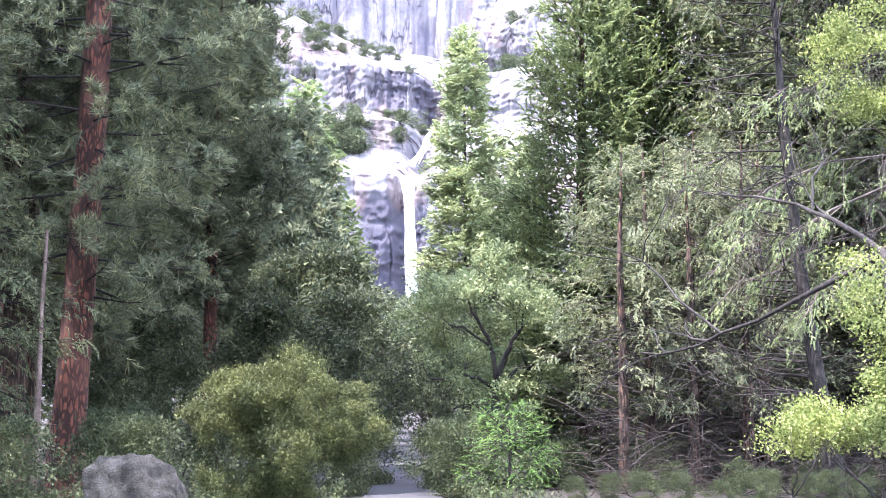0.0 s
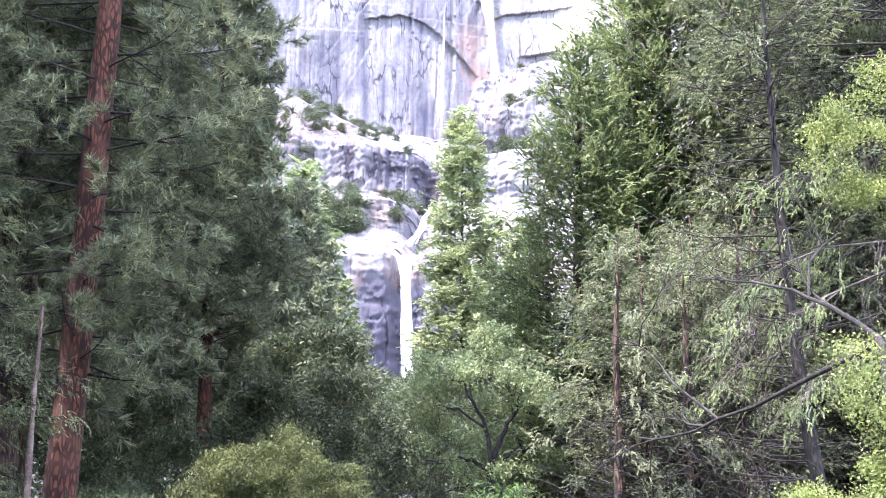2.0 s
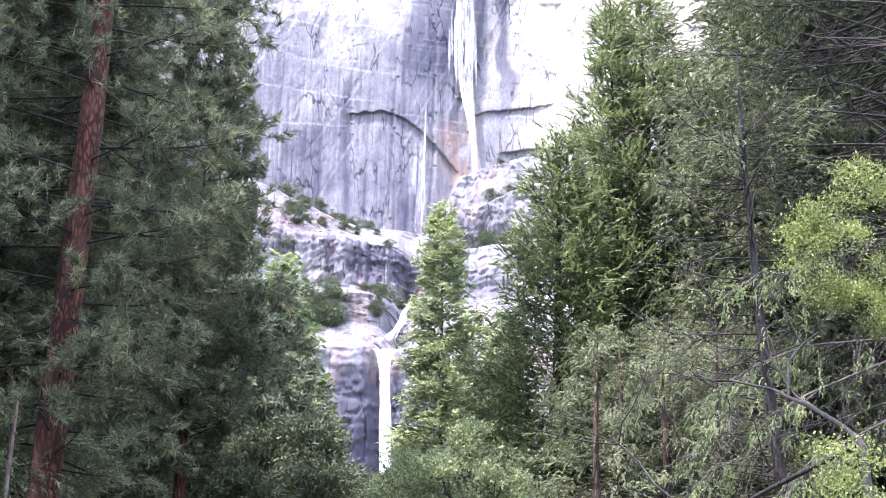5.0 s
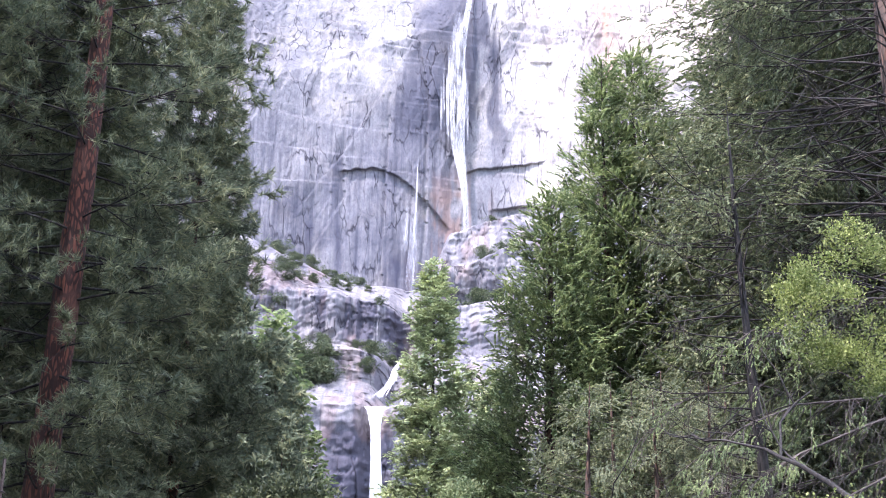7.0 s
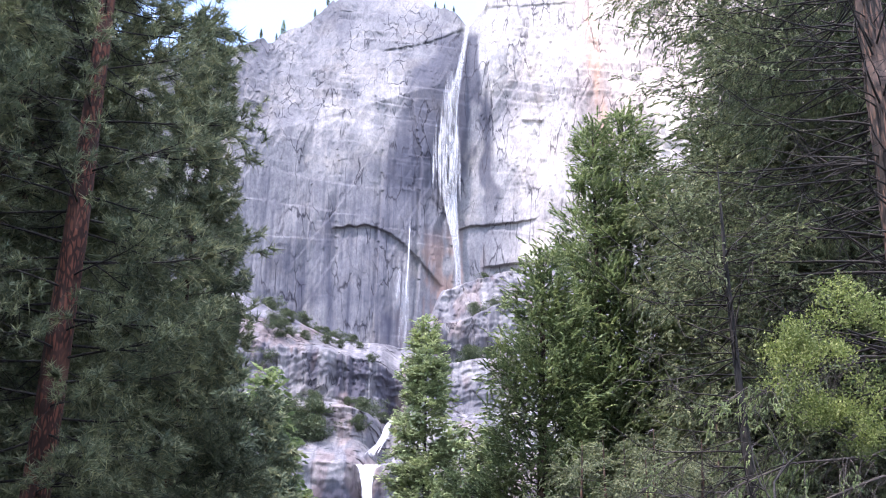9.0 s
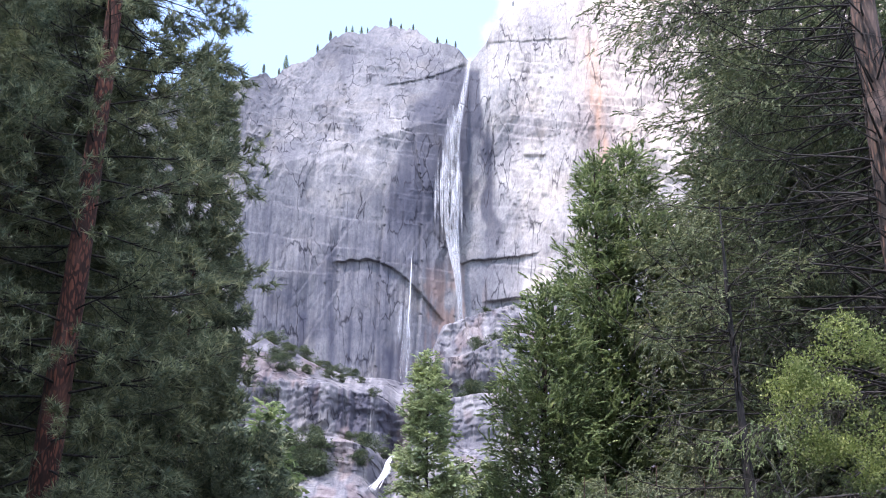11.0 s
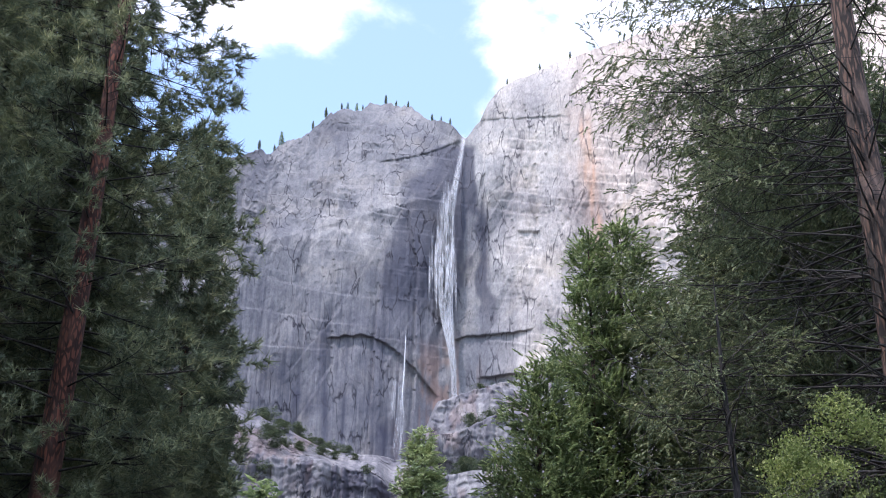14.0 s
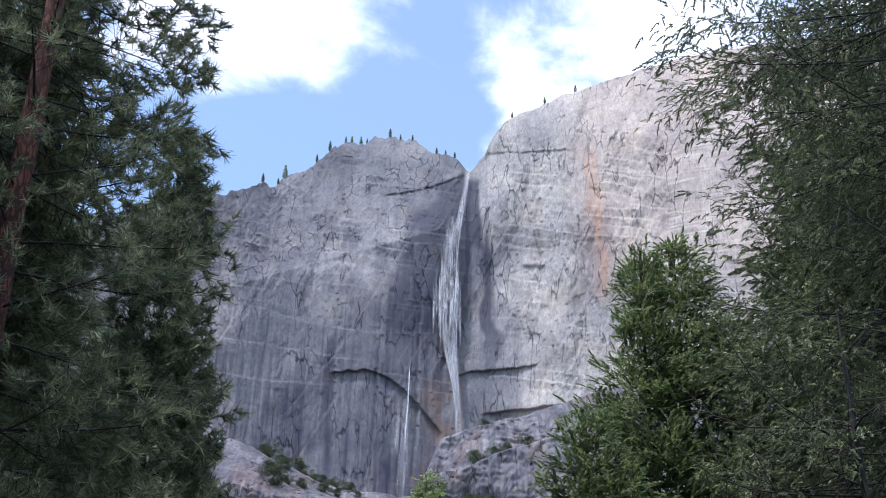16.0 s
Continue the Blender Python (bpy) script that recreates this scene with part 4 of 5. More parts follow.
def broadleaf(name, seed, height, girth, spread_r, mat_leaf, mat_bark, leaf, boughs=9, clumps=260, per_clump=26, size=0.35, label="",
              crown_from=0.35, stems=1, clump_r=0.6, flat=0.75, category="tree", open_front=0.0, skeleton=None, lobe_k=1.0, lobe_n=0, reach=0.78, masses=()):
    """A broad-leaved tree or shrub: forked limbs that end in clumps of leaf bunches."""
    rng = np.random.default_rng(seed)
    thing = new(name)
    limbs, ends = [], []

    def grow(p, d, ln, r, level):
        n = 5
        pts = [p]
        for i in range(n - 1):
            d = d + rng.normal(size=3) * 0.16 + np.array([0, 0, 0.04])
            d = d / np.linalg.norm(d)
            pts.append(pts[-1] + d * ln / (n - 1))
        limbs.append((np.array(pts), np.linspace(r, r * 0.55, n)))
        if level >= 3:
            ends.append(pts[-1])
            ends.append(pts[-2])
            return
        for i in range(3 if level else max(2, boughs // stems)):
            side = rng.normal(size=3)
            side[2] *= 0.5
            nd = d * (0.75 if level else 0.45) + side / np.linalg.norm(side) * (0.75 if level else 0.9)
            nd = nd / np.linalg.norm(nd)
            k = rng.integers(2, n)
            grow(pts[k], nd, ln * rng.uniform(0.55, 0.8), r * 0.5, level + 1)

    if skeleton:
        for pts, r0, r1 in skeleton:
            pts = np.array(pts, float)
            k = np.linspace(0, len(pts) - 1, 3 * len(pts))
            line = np.stack([np.interp(k, np.arange(len(pts)), pts[:, c]) for c in range(3)], -1)
            line = line + 0.10 * rng.normal(size=line.shape) * np.linspace(0, 1, len(line))[:, None]
            limbs.append((line, np.linspace(r0, r1, len(line))))
            if r1 < 0.08:
                for q in line[len(line) // 2:]:
                    grow(q, rng.normal(size=3) + np.array([0, 0, 0.5]), 1.0, r1 * 0.7, 2)
    for s in range(0 if skeleton else stems):
        tilt = rng.normal(size=3) * (0.08 if stems == 1 else 0.45)
        grow(np.array([0, 0, -0.4]) + np.array([*(rng.normal(size=2) * 0.15 * (stems > 1)), 0]), np.array([tilt[0], tilt[1], 1.0]), height * crown_from + 0.4, girth / math.sqrt(stems), 0)
    v, f = tubes(limbs[:1], 10)
    link_mesh("trunk", v, f, mat_bark, thing, "", True)
    if len(limbs) > 1:
        v, f = tubes(limbs[1:], 5)
        tagged(link_mesh("branchwork", v, f, mat_bark, thing, "", True), kind="stuff")
    ends = np.array(ends)
    mid = np.array([0, 0, height * (1 + crown_from) * 0.5])
    half = np.array([spread_r, spread_r, height * (1 - crown_from) * 0.5])
    lobes = lobe_n or 6 + 2 * boughs
    ld = rng.normal(size=(lobes, 3)) + np.array([0, 0, 0.25])
    ld /= np.linalg.norm(ld, axis=1)[:, None]
    lobe = mid + ld * half * rng.uniform(0.45, reach, lobes)[:, None]
    which = rng.integers(0, lobes, clumps)
    dirs = rng.normal(size=(clumps, 3)) + 0.7 * ld[which] + np.array([0, 0, 0.35])
    dirs /= np.linalg.norm(dirs, axis=1)[:, None]
    lobe_r = lobe_k * spread_r * rng.uniform(0.26, 0.46, lobes)
    cl = lobe[which] + dirs * (lobe_r[which] * rng.uniform(0.55, 1.0, clumps) ** 0.5)[:, None]
    extra = ends[rng.integers(0, len(ends), clumps // 6)] + rng.normal(size=(clumps // 6, 3)) * 0.2
    cl = np.concatenate([cl, extra])
    if masses:
        pick = rng.integers(0, len(masses), clumps)
        m = np.array(masses)[pick]
        dirs = rng.normal(size=(clumps, 3))
        dirs /= np.linalg.norm(dirs, axis=1)[:, None]
        cl = m[:, :3] + dirs * m[:, 3:] * (rng.random(clumps) ** 0.4)[:, None]
    cl = cl[cl[:, 2] > height * 0.04]
    if open_front:
        hidden = (cl[:, 1] < -0.1 * spread_r) & (cl[:, 2] < 0.72 * height) & (np.abs(cl[:, 0]) < 0.7 * spread_r)
        cl = cl[~(hidden & (rng.random(len(cl)) < open_front))]
    n = len(cl)
    off = rng.normal(size=(n, per_clump, 3)) * clump_r * rng.uniform(0.5, 1.2, n)[:, None, None]
    off[:, :, 2] *= flat
    pos = (cl[:, None] + off).reshape(-1, 3)
    fwd = (pos - mid) / half + rng.normal(size=pos.shape) * 0.6
    up = rng.normal(size=pos.shape) * 0.5 + np.array([0, 0, 1.0])
    v, f = spread(leaf[0], leaf[1], pos, fwd, up, size * rng.uniform(0.7, 1.3, len(pos)))
    link_mesh("crown", v, f, mat_leaf, thing)
    return tagged(thing, label, category)


make_ground()
make_path()
make_upper_wall()
make_lower_cliff()
make_falls()

RNG = np.random.default_rng(11)
TUFT = needle_tuft(RNG, 24, 0.09)
TUFT_FAR = needle_tuft(RNG, 18, 0.13)
TUFT_WOOD = needle_tuft(RNG, 7, 0.30)
SPRAY = flat_spray(RNG, 20, 0.115, 0.30, 0.44)
SPRAY_DROOP = flat_spray(RNG, 20, 0.095, 0.65, 0.44)
SPRAY_FAR = flat_spray(RNG, 10, 0.24, 0.2, 0.8)
SPRAY_WOOD = flat_spray(RNG, 5, 0.34, 0.3)
BUNCH = leaf_bunch(RNG, 8, 0.42)
BUNCH_SMALL = leaf_bunch(RNG, 6, 0.46)
BUNCH_FINE = leaf_bunch(RNG, 10, 0.55, True)
BUNCH_FAR = leaf_bunch(RNG, 9, 0.62, True)


def stand(thing, x, y, turn=0.0, scale=1.0, sink=0.0):
    """Set a thing on the ground."""
    thing.matrix_basis = pose(x, y, float(ground_z(x, y)) - sink, 0, 0, turn) @ Matrix.Scale(scale, 4)
    return thing


def again(thing, x, y, turn, scale, z=None, label="", group=""):
    """Another of the same kind, turned and sized anew."""
    ob = copy_thing(thing, pose(x, y, float(ground_z(x, y)) if z is None else z, 0, 0, turn))
    ob.scale = (scale, scale, scale)
    return tagged(ob, label, group=group)


def long_limbs(thing, seed, limbs, mat_wood, mat_leaf, leaf, size):
    """Long sweeping limbs under a thing: each forks twice, bends down and carries hanging sprays towards its end."""
    rng = np.random.default_rng(seed)
    s7 = np.linspace(0, 1, 8)
    pos, fwd, up = [], [], []
    for start, end, lift, girth, leafy in limbs:
        a, b = np.array(start, float), np.array(end, float)
        ln = np.linalg.norm(b - a)
        line = a + np.outer(s7, b - a) + np.outer(lift * ln * 4 * s7 * (1 - s7), (0, 0, 1)) + 0.038 * ln * rng.normal(size=(8, 3)) * np.array([0, 0.4, 0.8, 1, 1, 1, 1, 0.8])[:, None]
        wood = [(line, 0.62 * girth * (1 - 0.86 * s7) + 0.006)]
        run = (b - a) / ln
        side = np.array([-run[1], run[0], 0])
        for j in range(int(4.6 * ln)):
            s = rng.uniform(0.22, 1.0)
            p0 = np.array([np.interp(s, s7, line[:, c]) for c in range(3)])
            d = run * rng.uniform(0.3, 1.0) + side * rng.normal() * 0.55 + np.array([0, 0, rng.normal() * 0.22])
            far = ln * rng.uniform(0.10, 0.26) * (1.15 - 0.6 * s)
            k = np.linspace(0, 1, 4)
            twig = p0 + np.outer(k * far, d) + np.outer(-far * rng.uniform(0.15, 0.8) * k ** 2, (0, 0, 1))
            wood.append((twig, 0.016 * (1 - 0.75 * k)))
            if s < leafy or rng.random() < 0.25:
                for i in range(3):
                    q = twig[2] + rng.normal(size=3) * 0.12
                    wood.append((np.array([q, q + (rng.normal() * 0.15, rng.normal() * 0.15, -0.35), q + (rng.normal() * 0.3, rng.normal() * 0.3, -rng.uniform(0.6, 1.3))]), (0.010, 0.008, 0.004)))
                continue
            for i in range(12):
                q = rng.uniform(0.25, 1.05)
                pos.append(twig[0] + (twig[-1] - twig[0]) * q + rng.normal(size=3) * 0.10)
                fwd.append(d + rng.normal(size=3) * 0.35 + np.array([0, 0, -0.35]))
                up.append((rng.normal() * 0.3, rng.normal() * 0.3, 1.0))
        v, f = tubes(wood, 5)
        link_mesh("limb", v, f, mat_wood, thing, "", True)
    v, f = spread(leaf[0], leaf[1], np.array(pos), np.array(fwd), np.array(up), size * rng.uniform(0.7, 1.3, len(pos)))
    link_mesh("hanging_sprays", v, f, mat_leaf, thing, "pale green drooping sprays")


# left-hand side of the vista
stand(conifer("pine_tree", 21, 54, 0.60, 7, 5.9, 270, TUFT, M_PINE, M_BARK_RED, shoots=3.2, per_shoot=4, size=0.42, rise=0.12, droop=-0.16,
              power=0.22, lean=(0.040, 0.0), wobble=0.2, open_front=0.66, puff=True, fluff=0.45, sprayed=0.30, tip=0.10, label="tall pine with red plated bark and dark needle clusters"), -13.0, 46)
stand(conifer("cedar_tree", 22, 15, 0.30, 2.5, 4.2, 70, SPRAY_DROOP, M_CEDAR_DARK, M_BARK_BROWN, shoots=3.0, per_shoot=7, size=0.45, rise=0.05, droop=-0.35,
              power=0.55, label="dark incense cedar with drooping sprays beside the pine"), -15.6, 41)
mid_pine = stand(conifer("pine_tree", 24, 54, 0.50, 6, 6.6, 150, TUFT_FAR, M_PINE, M_BARK_BROWN, shoots=2.2, per_shoot=3, size=0.80, rise=0.12, droop=-0.16,
                         power=0.4, twigs=False, sides=3, puff=True, label="tall dark pine standing behind the red-barked pine"), -23.0, 58)
# the last one is added left of the view to shade the red-barked pine
for x, y, s in ((-26, 70, 1.05), (-31, 86, 1.15), (-21.5, 47, 0.95), (-19.2, 61, 0.90), (-17.0, 54, 0.94), (-21.0, 36, 0.85)):
    again(mid_pine, x, y, 67 * x, s, group="tall dark pines on the left")
stand(conifer("pine_tree", 23, 41.0, 0.40, 8, 4.9, 250, TUFT_FAR, M_PINE_FAR, M_BARK_RED, shoots=3.6, per_shoot=4, size=0.46, rise=0.30, droop=-0.10,
              power=0.66, wobble=0.2, sides=3, puff=True, tip=0.22, fluff=0.4, sprayed=0.15, facing=(0.5, -0.9), bare=30, bare_len=0.5, label="tall dense grey-green pine tapering to a narrow tip"), -11.7, 66)

stand(conifer("pine_tree", 25, 50, 0.62, 15, 5.0, 130, TUFT, M_PINE, M_BARK_BROWN, shoots=2.6, per_shoot=3, size=0.50, rise=0.08, droop=-0.2,
              power=0.35, sides=3, puff=True, label="pine with a thick brown trunk behind the red-barked pine"), -16.3, 50)

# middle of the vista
stand(conifer("fir_tree", 31, 47.5, 0.42, 4, 6.2, 280, SPRAY_FAR, M_FIR_SUN, M_BARK_DARK, shoots=3.6, per_shoot=7, size=0.78, rise=0.16, droop=-0.08,
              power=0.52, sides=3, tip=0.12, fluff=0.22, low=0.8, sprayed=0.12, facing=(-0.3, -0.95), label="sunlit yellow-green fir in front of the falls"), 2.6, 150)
stand(broadleaf("oak_tree", 41, 10.8, 0.30, 4.2, M_OAK, M_BARK_DARK, BUNCH_SMALL, 7, 130, 44, 0.30, "grey-green oak with dark forked limbs", 0.22, 1, 0.36, flat=0.5, lobe_k=0.55, lobe_n=40, reach=0.95, open_front=0.80, skeleton=(
    (((0, 0, -0.4), (0.05, 0, 2.0), (0.25, 0, 3.6), (0.45, 0, 5.0)), 0.26, 0.17), (((0.45, 0, 5.0), (0.9, -0.2, 6.2), (1.5, -0.3, 7.3), (1.8, 0, 8.6)), 0.16, 0.04),
    (((0.35, 0, 4.4), (-0.4, -0.6, 4.9), (-1.4, -0.9, 5.0), (-2.4, -0.8, 4.8)), 0.12, 0.04), (((0.4, 0, 4.8), (0.1, 0.2, 6.6), (-0.8, 0.2, 8.2), (-1.4, 0.1, 9.4)), 0.12, 0.04),
    (((0.2, 0, 3.2), (-0.6, 0.6, 3.8), (-1.6, 1.0, 3.6)), 0.09, 0.03), (((0.4, 0, 4.6), (1.4, 0.5, 5.4), (2.6, 0.6, 5.6)), 0.11, 0.04), (((0.1, 0, 6.4), (-1.2, -0.4, 7.2), (-2.2, -0.5, 7.4)), 0.07, 0.03))), 1.75, 51.5, 0, 0.86)

# right-hand side of the vista
CEDAR = "bright green cedar with a broad pointed crown"
stand(conifer("cedar_tree", 51, 34.6, 0.50, 2, 6.7, 400, SPRAY, M_CEDAR, M_BARK_BROWN, shoots=3.1, per_shoot=6, size=0.70, sprayed=0.15, rise=0.22, droop=-0.14,
              power=0.60, sides=3, tip=0.30, fluff=0.30, facing=(-0.4, -0.9), label=CEDAR), 11.5, 64)
stand(conifer("cedar_tree", 57, 33.0, 0.30, 14, 2.7, 150, SPRAY, M_CEDAR, M_BARK_BROWN, shoots=3.2, per_shoot=6, size=0.66, sprayed=0.15, rise=0.26, droop=-0.12,
              power=0.60, sides=3, tip=0.35, fluff=0.30, facing=(-0.4, -0.9), label=CEDAR), 9.5, 62)
stand(conifer("cedar_tree", 52, 24.0, 0.40, 1, 5.2, 330, SPRAY, M_CEDAR, M_BARK_BROWN, shoots=3.3, per_shoot=6, size=0.66, sprayed=0.12, rise=0.22, droop=-0.14,
              power=0.72, sides=3, tip=0.30, fluff=0.30, low=0.9, facing=(-0.4, -0.9), label=CEDAR), 6.2, 58)
dark_cedar = stand(conifer("cedar_tree", 58, 31.5, 0.40, 4, 7.2, 180, SPRAY_DROOP, M_CEDAR_DARK, M_BARK_DARK, shoots=2.4, per_shoot=5, size=0.92, sprayed=0.15, rise=0.12, droop=-0.18,
                                power=0.50, sides=3, tip=0.10, bare=80, bare_len=0.9, facing=(-0.4, -0.9), label="dark dense cedar with dead lower twigs"), 16.0, 68)
for x, y, s in ((21.5, 72, 1.02), (26.0, 66, 1.0), (18.4, 60, 1.24), (21.8, 57, 1.30), (25.5, 59, 1.30), (16.6, 58, 1.02)):
    again(dark_cedar, x, y, 0, s, group="dark cedars on the right")
# the great cedar by the trail: a thick furrowed trunk with long sweeping limbs
great = stand(conifer("cedar_tree", 53, 58, 0.88, 18, 9.6, 330, SPRAY_DROOP, M_CEDAR_DARK, M_BARK_BROWN, shoots=2.9, per_shoot=7, size=0.46, rise=0.02, droop=-0.16,
                      power=0.10, lean=(-0.035, 0.0), bare=170, bare_from=0.24, sprayed=0.42, bare_len=0.9, low=0.85, open_front=0.92, fluff=0.28, sags=(-0.38, 0.0),
                      facing=(-1.0, 0.15), label="great open cedar with a thick brown trunk and long sweeping limbs"), 18.3, 44)
long_limbs(great, 63, (
    ((0, 0, 11.0), (-10.2, -3.5, 6.8), 0.05, 0.10, 0.36), ((0, 0, 12.4), (-9.4, -2.0, 8.6), 0.06, 0.09, 0.36), ((0, 0, 10.2), (-7.6, -4.5, 5.8), 0.04, 0.09, 0.40),
    ((0, 0, 13.5), (-10.6, 1.0, 10.2), 0.06, 0.08, 0.40), ((0, 0, 15.0), (-8.8, -3.0, 12.4), 0.06, 0.08, 0.45), ((0, 0, 10.6), (-10.2, -0.5, 5.8), 0.04, 0.07, 0.40)), M_TWIG_PALE, M_CEDAR, SPRAY_DROOP, 0.30)
stand(conifer("cedar_tree", 55, 20.5, 0.26, 12, 3.6, 50, SPRAY_DROOP, M_CEDAR_DARK, M_BARK_DARK, shoots=2.4, per_shoot=6, size=0.42, rise=0.05, droop=-0.2,
              power=0.35, lean=(-0.135, 0.0), bare=130, bare_from=0.14, bare_len=1.3, sags=(-0.30, 0.02), facing=(-1.0, 0.1), open_front=0.6, label="dark leaning cedar with bare lower limbs"), 12.7, 43.2, 0, 1.08)
stand(conifer("cedar_tree", 54, 52, 0.36, 26, 6.5, 130, SPRAY_DROOP, M_CEDAR_DARK, M_BARK_DARK, shoots=2.2, per_shoot=6, size=0.52, rise=0.02, droop=-0.18,
              power=0.35, bare=110, bare_from=0.25, sprayed=0.5, bare_len=1.0, sags=(-0.35, 0.0), label="dark straight cedar with many dead lower twigs"), 20.2, 62)
stand(conifer("cedar_tree", 59, 50, 0.36, 26, 6.5, 130, SPRAY_DROOP, M_CEDAR_DARK, M_BARK_DARK, shoots=2.2, per_shoot=6, size=0.52, rise=0.02, droop=-0.18,
              power=0.35, lean=(-0.05, 0.0), bare=110, bare_from=0.25, sprayed=0.5, bare_len=1.0, sags=(-0.35, 0.0), label="dark straight cedar with many dead lower twigs"), 22.6, 62)

stand(broadleaf("oak_tree", 61, 9.9, 0.13, 1.9, M_OAK_YOUNG, M_BARK_DARK, BUNCH, 4, 105, 20, 0.125, "young oak with bright yellow-green leaves", 0.60, 1, 0.17, flat=0.6,
                masses=((-0.3, 0, 9.2, 0.6, 0.6, 0.45), (-1.2, 0.2, 8.6, 0.5, 0.5, 0.4), (0.4, 0, 8.9, 0.7, 0.6, 0.5), (-1.5, 0, 7.9, 0.45, 0.5, 0.4), (-0.6, -0.4, 8.0, 0.7, 0.6, 0.5), (0.3, 0.3, 7.5, 0.8, 0.7, 0.5),
                        (-0.9, 0.3, 7.2, 0.6, 0.5, 0.35), (-0.1, 0, 6.8, 0.6, 0.6, 0.35), (1.2, 0, 8.0, 0.8, 0.7, 0.7))), 8.15, 22)
stand(broadleaf("oak_tree", 62, 4.6, 0.07, 1.6, M_OAK_YOUNG, M_BARK_DARK, BUNCH, 5, 84, 36, 0.13, "low young oak with bright yellow-green leaves", 0.25, 2, 0.19, flat=0.45,
                masses=((-0.1, 0, 3.75, 0.75, 0.8, 0.55), (0.5, 0, 3.1, 0.7, 0.7, 0.4), (-0.35, 0, 1.95, 0.9, 0.8, 0.38), (-1.2, 0, 1.75, 0.75, 0.7, 0.28), (0.5, 0, 1.5, 0.9, 0.8, 0.45), (0.3, 0, 2.4, 0.5, 0.5, 0.25))), 6.3, 19)
stand(broadleaf("shrub", 71, 3.75, 0.10, 2.3, M_BUSH, M_BARK_DARK, BUNCH_FINE, 5, 330, 56, 0.115, "rounded olive-green shrub beside the trail", 0.06, 4, 0.15, category="shrub", lobe_k=0.55, lobe_n=46, reach=0.97), -3.75, 32)

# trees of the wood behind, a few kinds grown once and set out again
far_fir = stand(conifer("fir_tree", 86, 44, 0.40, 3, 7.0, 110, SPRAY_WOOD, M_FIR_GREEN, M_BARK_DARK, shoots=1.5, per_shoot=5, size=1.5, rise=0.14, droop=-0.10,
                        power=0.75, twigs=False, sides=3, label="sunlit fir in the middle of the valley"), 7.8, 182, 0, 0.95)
far_cedar = stand(conifer("cedar_tree", 81, 40, 0.40, 3, 6.5, 100, SPRAY_WOOD, M_CEDAR, M_BARK_BROWN, shoots=1.3, per_shoot=4, size=1.7, rise=0.14, droop=-0.14,
                          power=0.7, twigs=False, sides=3, label="green cedar in the wood behind"), -13.4, 152, 0, 0.80)
far_pine = stand(conifer("pine_tree", 82, 42, 0.38, 8, 6.0, 100, TUFT_WOOD, M_PINE_FAR, M_BARK_BROWN, shoots=1.5, per_shoot=4, size=1.15, rise=0.20, droop=-0.12,
                         power=0.6, twigs=False, sides=3, label="grey-green pine in the wood behind"), -30, 125, 0, 1.0)
far_oak = stand(broadleaf("oak_tree", 83, 11, 0.2, 4.2, M_UNDER, M_BARK_DARK, BUNCH_FAR, 5, 66, 14, 0.50, "leafy grey-green oak in the understorey", 0.25, 2, 0.6), -11, 92)
LEFT = "trees on the left of the vista"
RIGHT = "trees on the right of the vista"
# the stepped edge of the wood left of the falls
for x, y, s, kind in ((-16.2, 150, 1.02, far_cedar), (-11.2, 148, 0.66, far_cedar), (-9.6, 150, 0.52, far_cedar), (-7.4, 146, 0.40, far_cedar), (-6.0, 150, 0.31, far_cedar),
                      (-22, 136, 1.2, far_pine), (-27, 130, 1.15, far_pine), (-18.5, 130, 0.95, far_pine), (-24.5, 145, 1.25, far_cedar), (-14.5, 140, 0.85, far_pine), (-18, 160, 1.0, far_cedar), (-12.5, 130, 0.60, far_pine)):
    again(kind, x, y, RNG.uniform(0, 360), s, group=LEFT)
for i in range(13):
    x, y = RNG.uniform(-62, -22), RNG.uniform(75, 160)
    again(far_pine if RNG.random() < 0.5 else far_cedar, x, y, RNG.uniform(0, 360), RNG.uniform(0.7, 1.05), group=LEFT)
for x, y, s in ((-14, 85, 0.7), (-17.5, 80, 0.9), (-9, 90, 1.25), (-6.8, 86, 0.95), (-12, 72, 0.55), (-16.5, 66, 0.8), (-20, 75, 1.1), (-5.8, 70, 0.62), (-8, 62, 0.75), (-11.5, 58, 0.5),
                (-4.6, 100, 0.85), (-7, 110, 1.2), (-24, 90, 1.4)):
    again(far_oak, x, y, RNG.uniform(0, 360), s, group=LEFT)
for i in range(16):
    again(far_oak, RNG.uniform(-30, -12), RNG.uniform(54, 84), RNG.uniform(0, 360), RNG.uniform(0.3, 0.5), group=LEFT)
# low trees up the middle, below the foot of the falls
for i in range(26):
    y = RNG.uniform(230, 640)
    x = -0.027 * y + RNG.uniform(-0.075, 0.075) * y
    again(far_oak if RNG.random() < 0.5 else far_cedar, x, y, RNG.uniform(0, 360), RNG.uniform(0.35, 0.6) if y < 420 else RNG.uniform(0.5, 0.8), group="trees below the falls")
for x, y, s in ((-1.5, 112, 0.95), (1.5, 100, 0.85), (4.6, 84, 0.9), (0.2, 75, 0.62), (5.2, 66, 0.7), (-0.6, 130, 1.15), (5, 120, 1.3), (7.0, 78, 0.8)):
    again(far_oak, x, y, RNG.uniform(0, 360), s, group="oaks beside the trail")
for x, y, s in ((11.5, 175, 0.92), (9.5, 160, 0.80), (6.6, 150, 0.6)):
    again(far_fir, x, y, RNG.uniform(0, 360), s, group="firs in the middle")
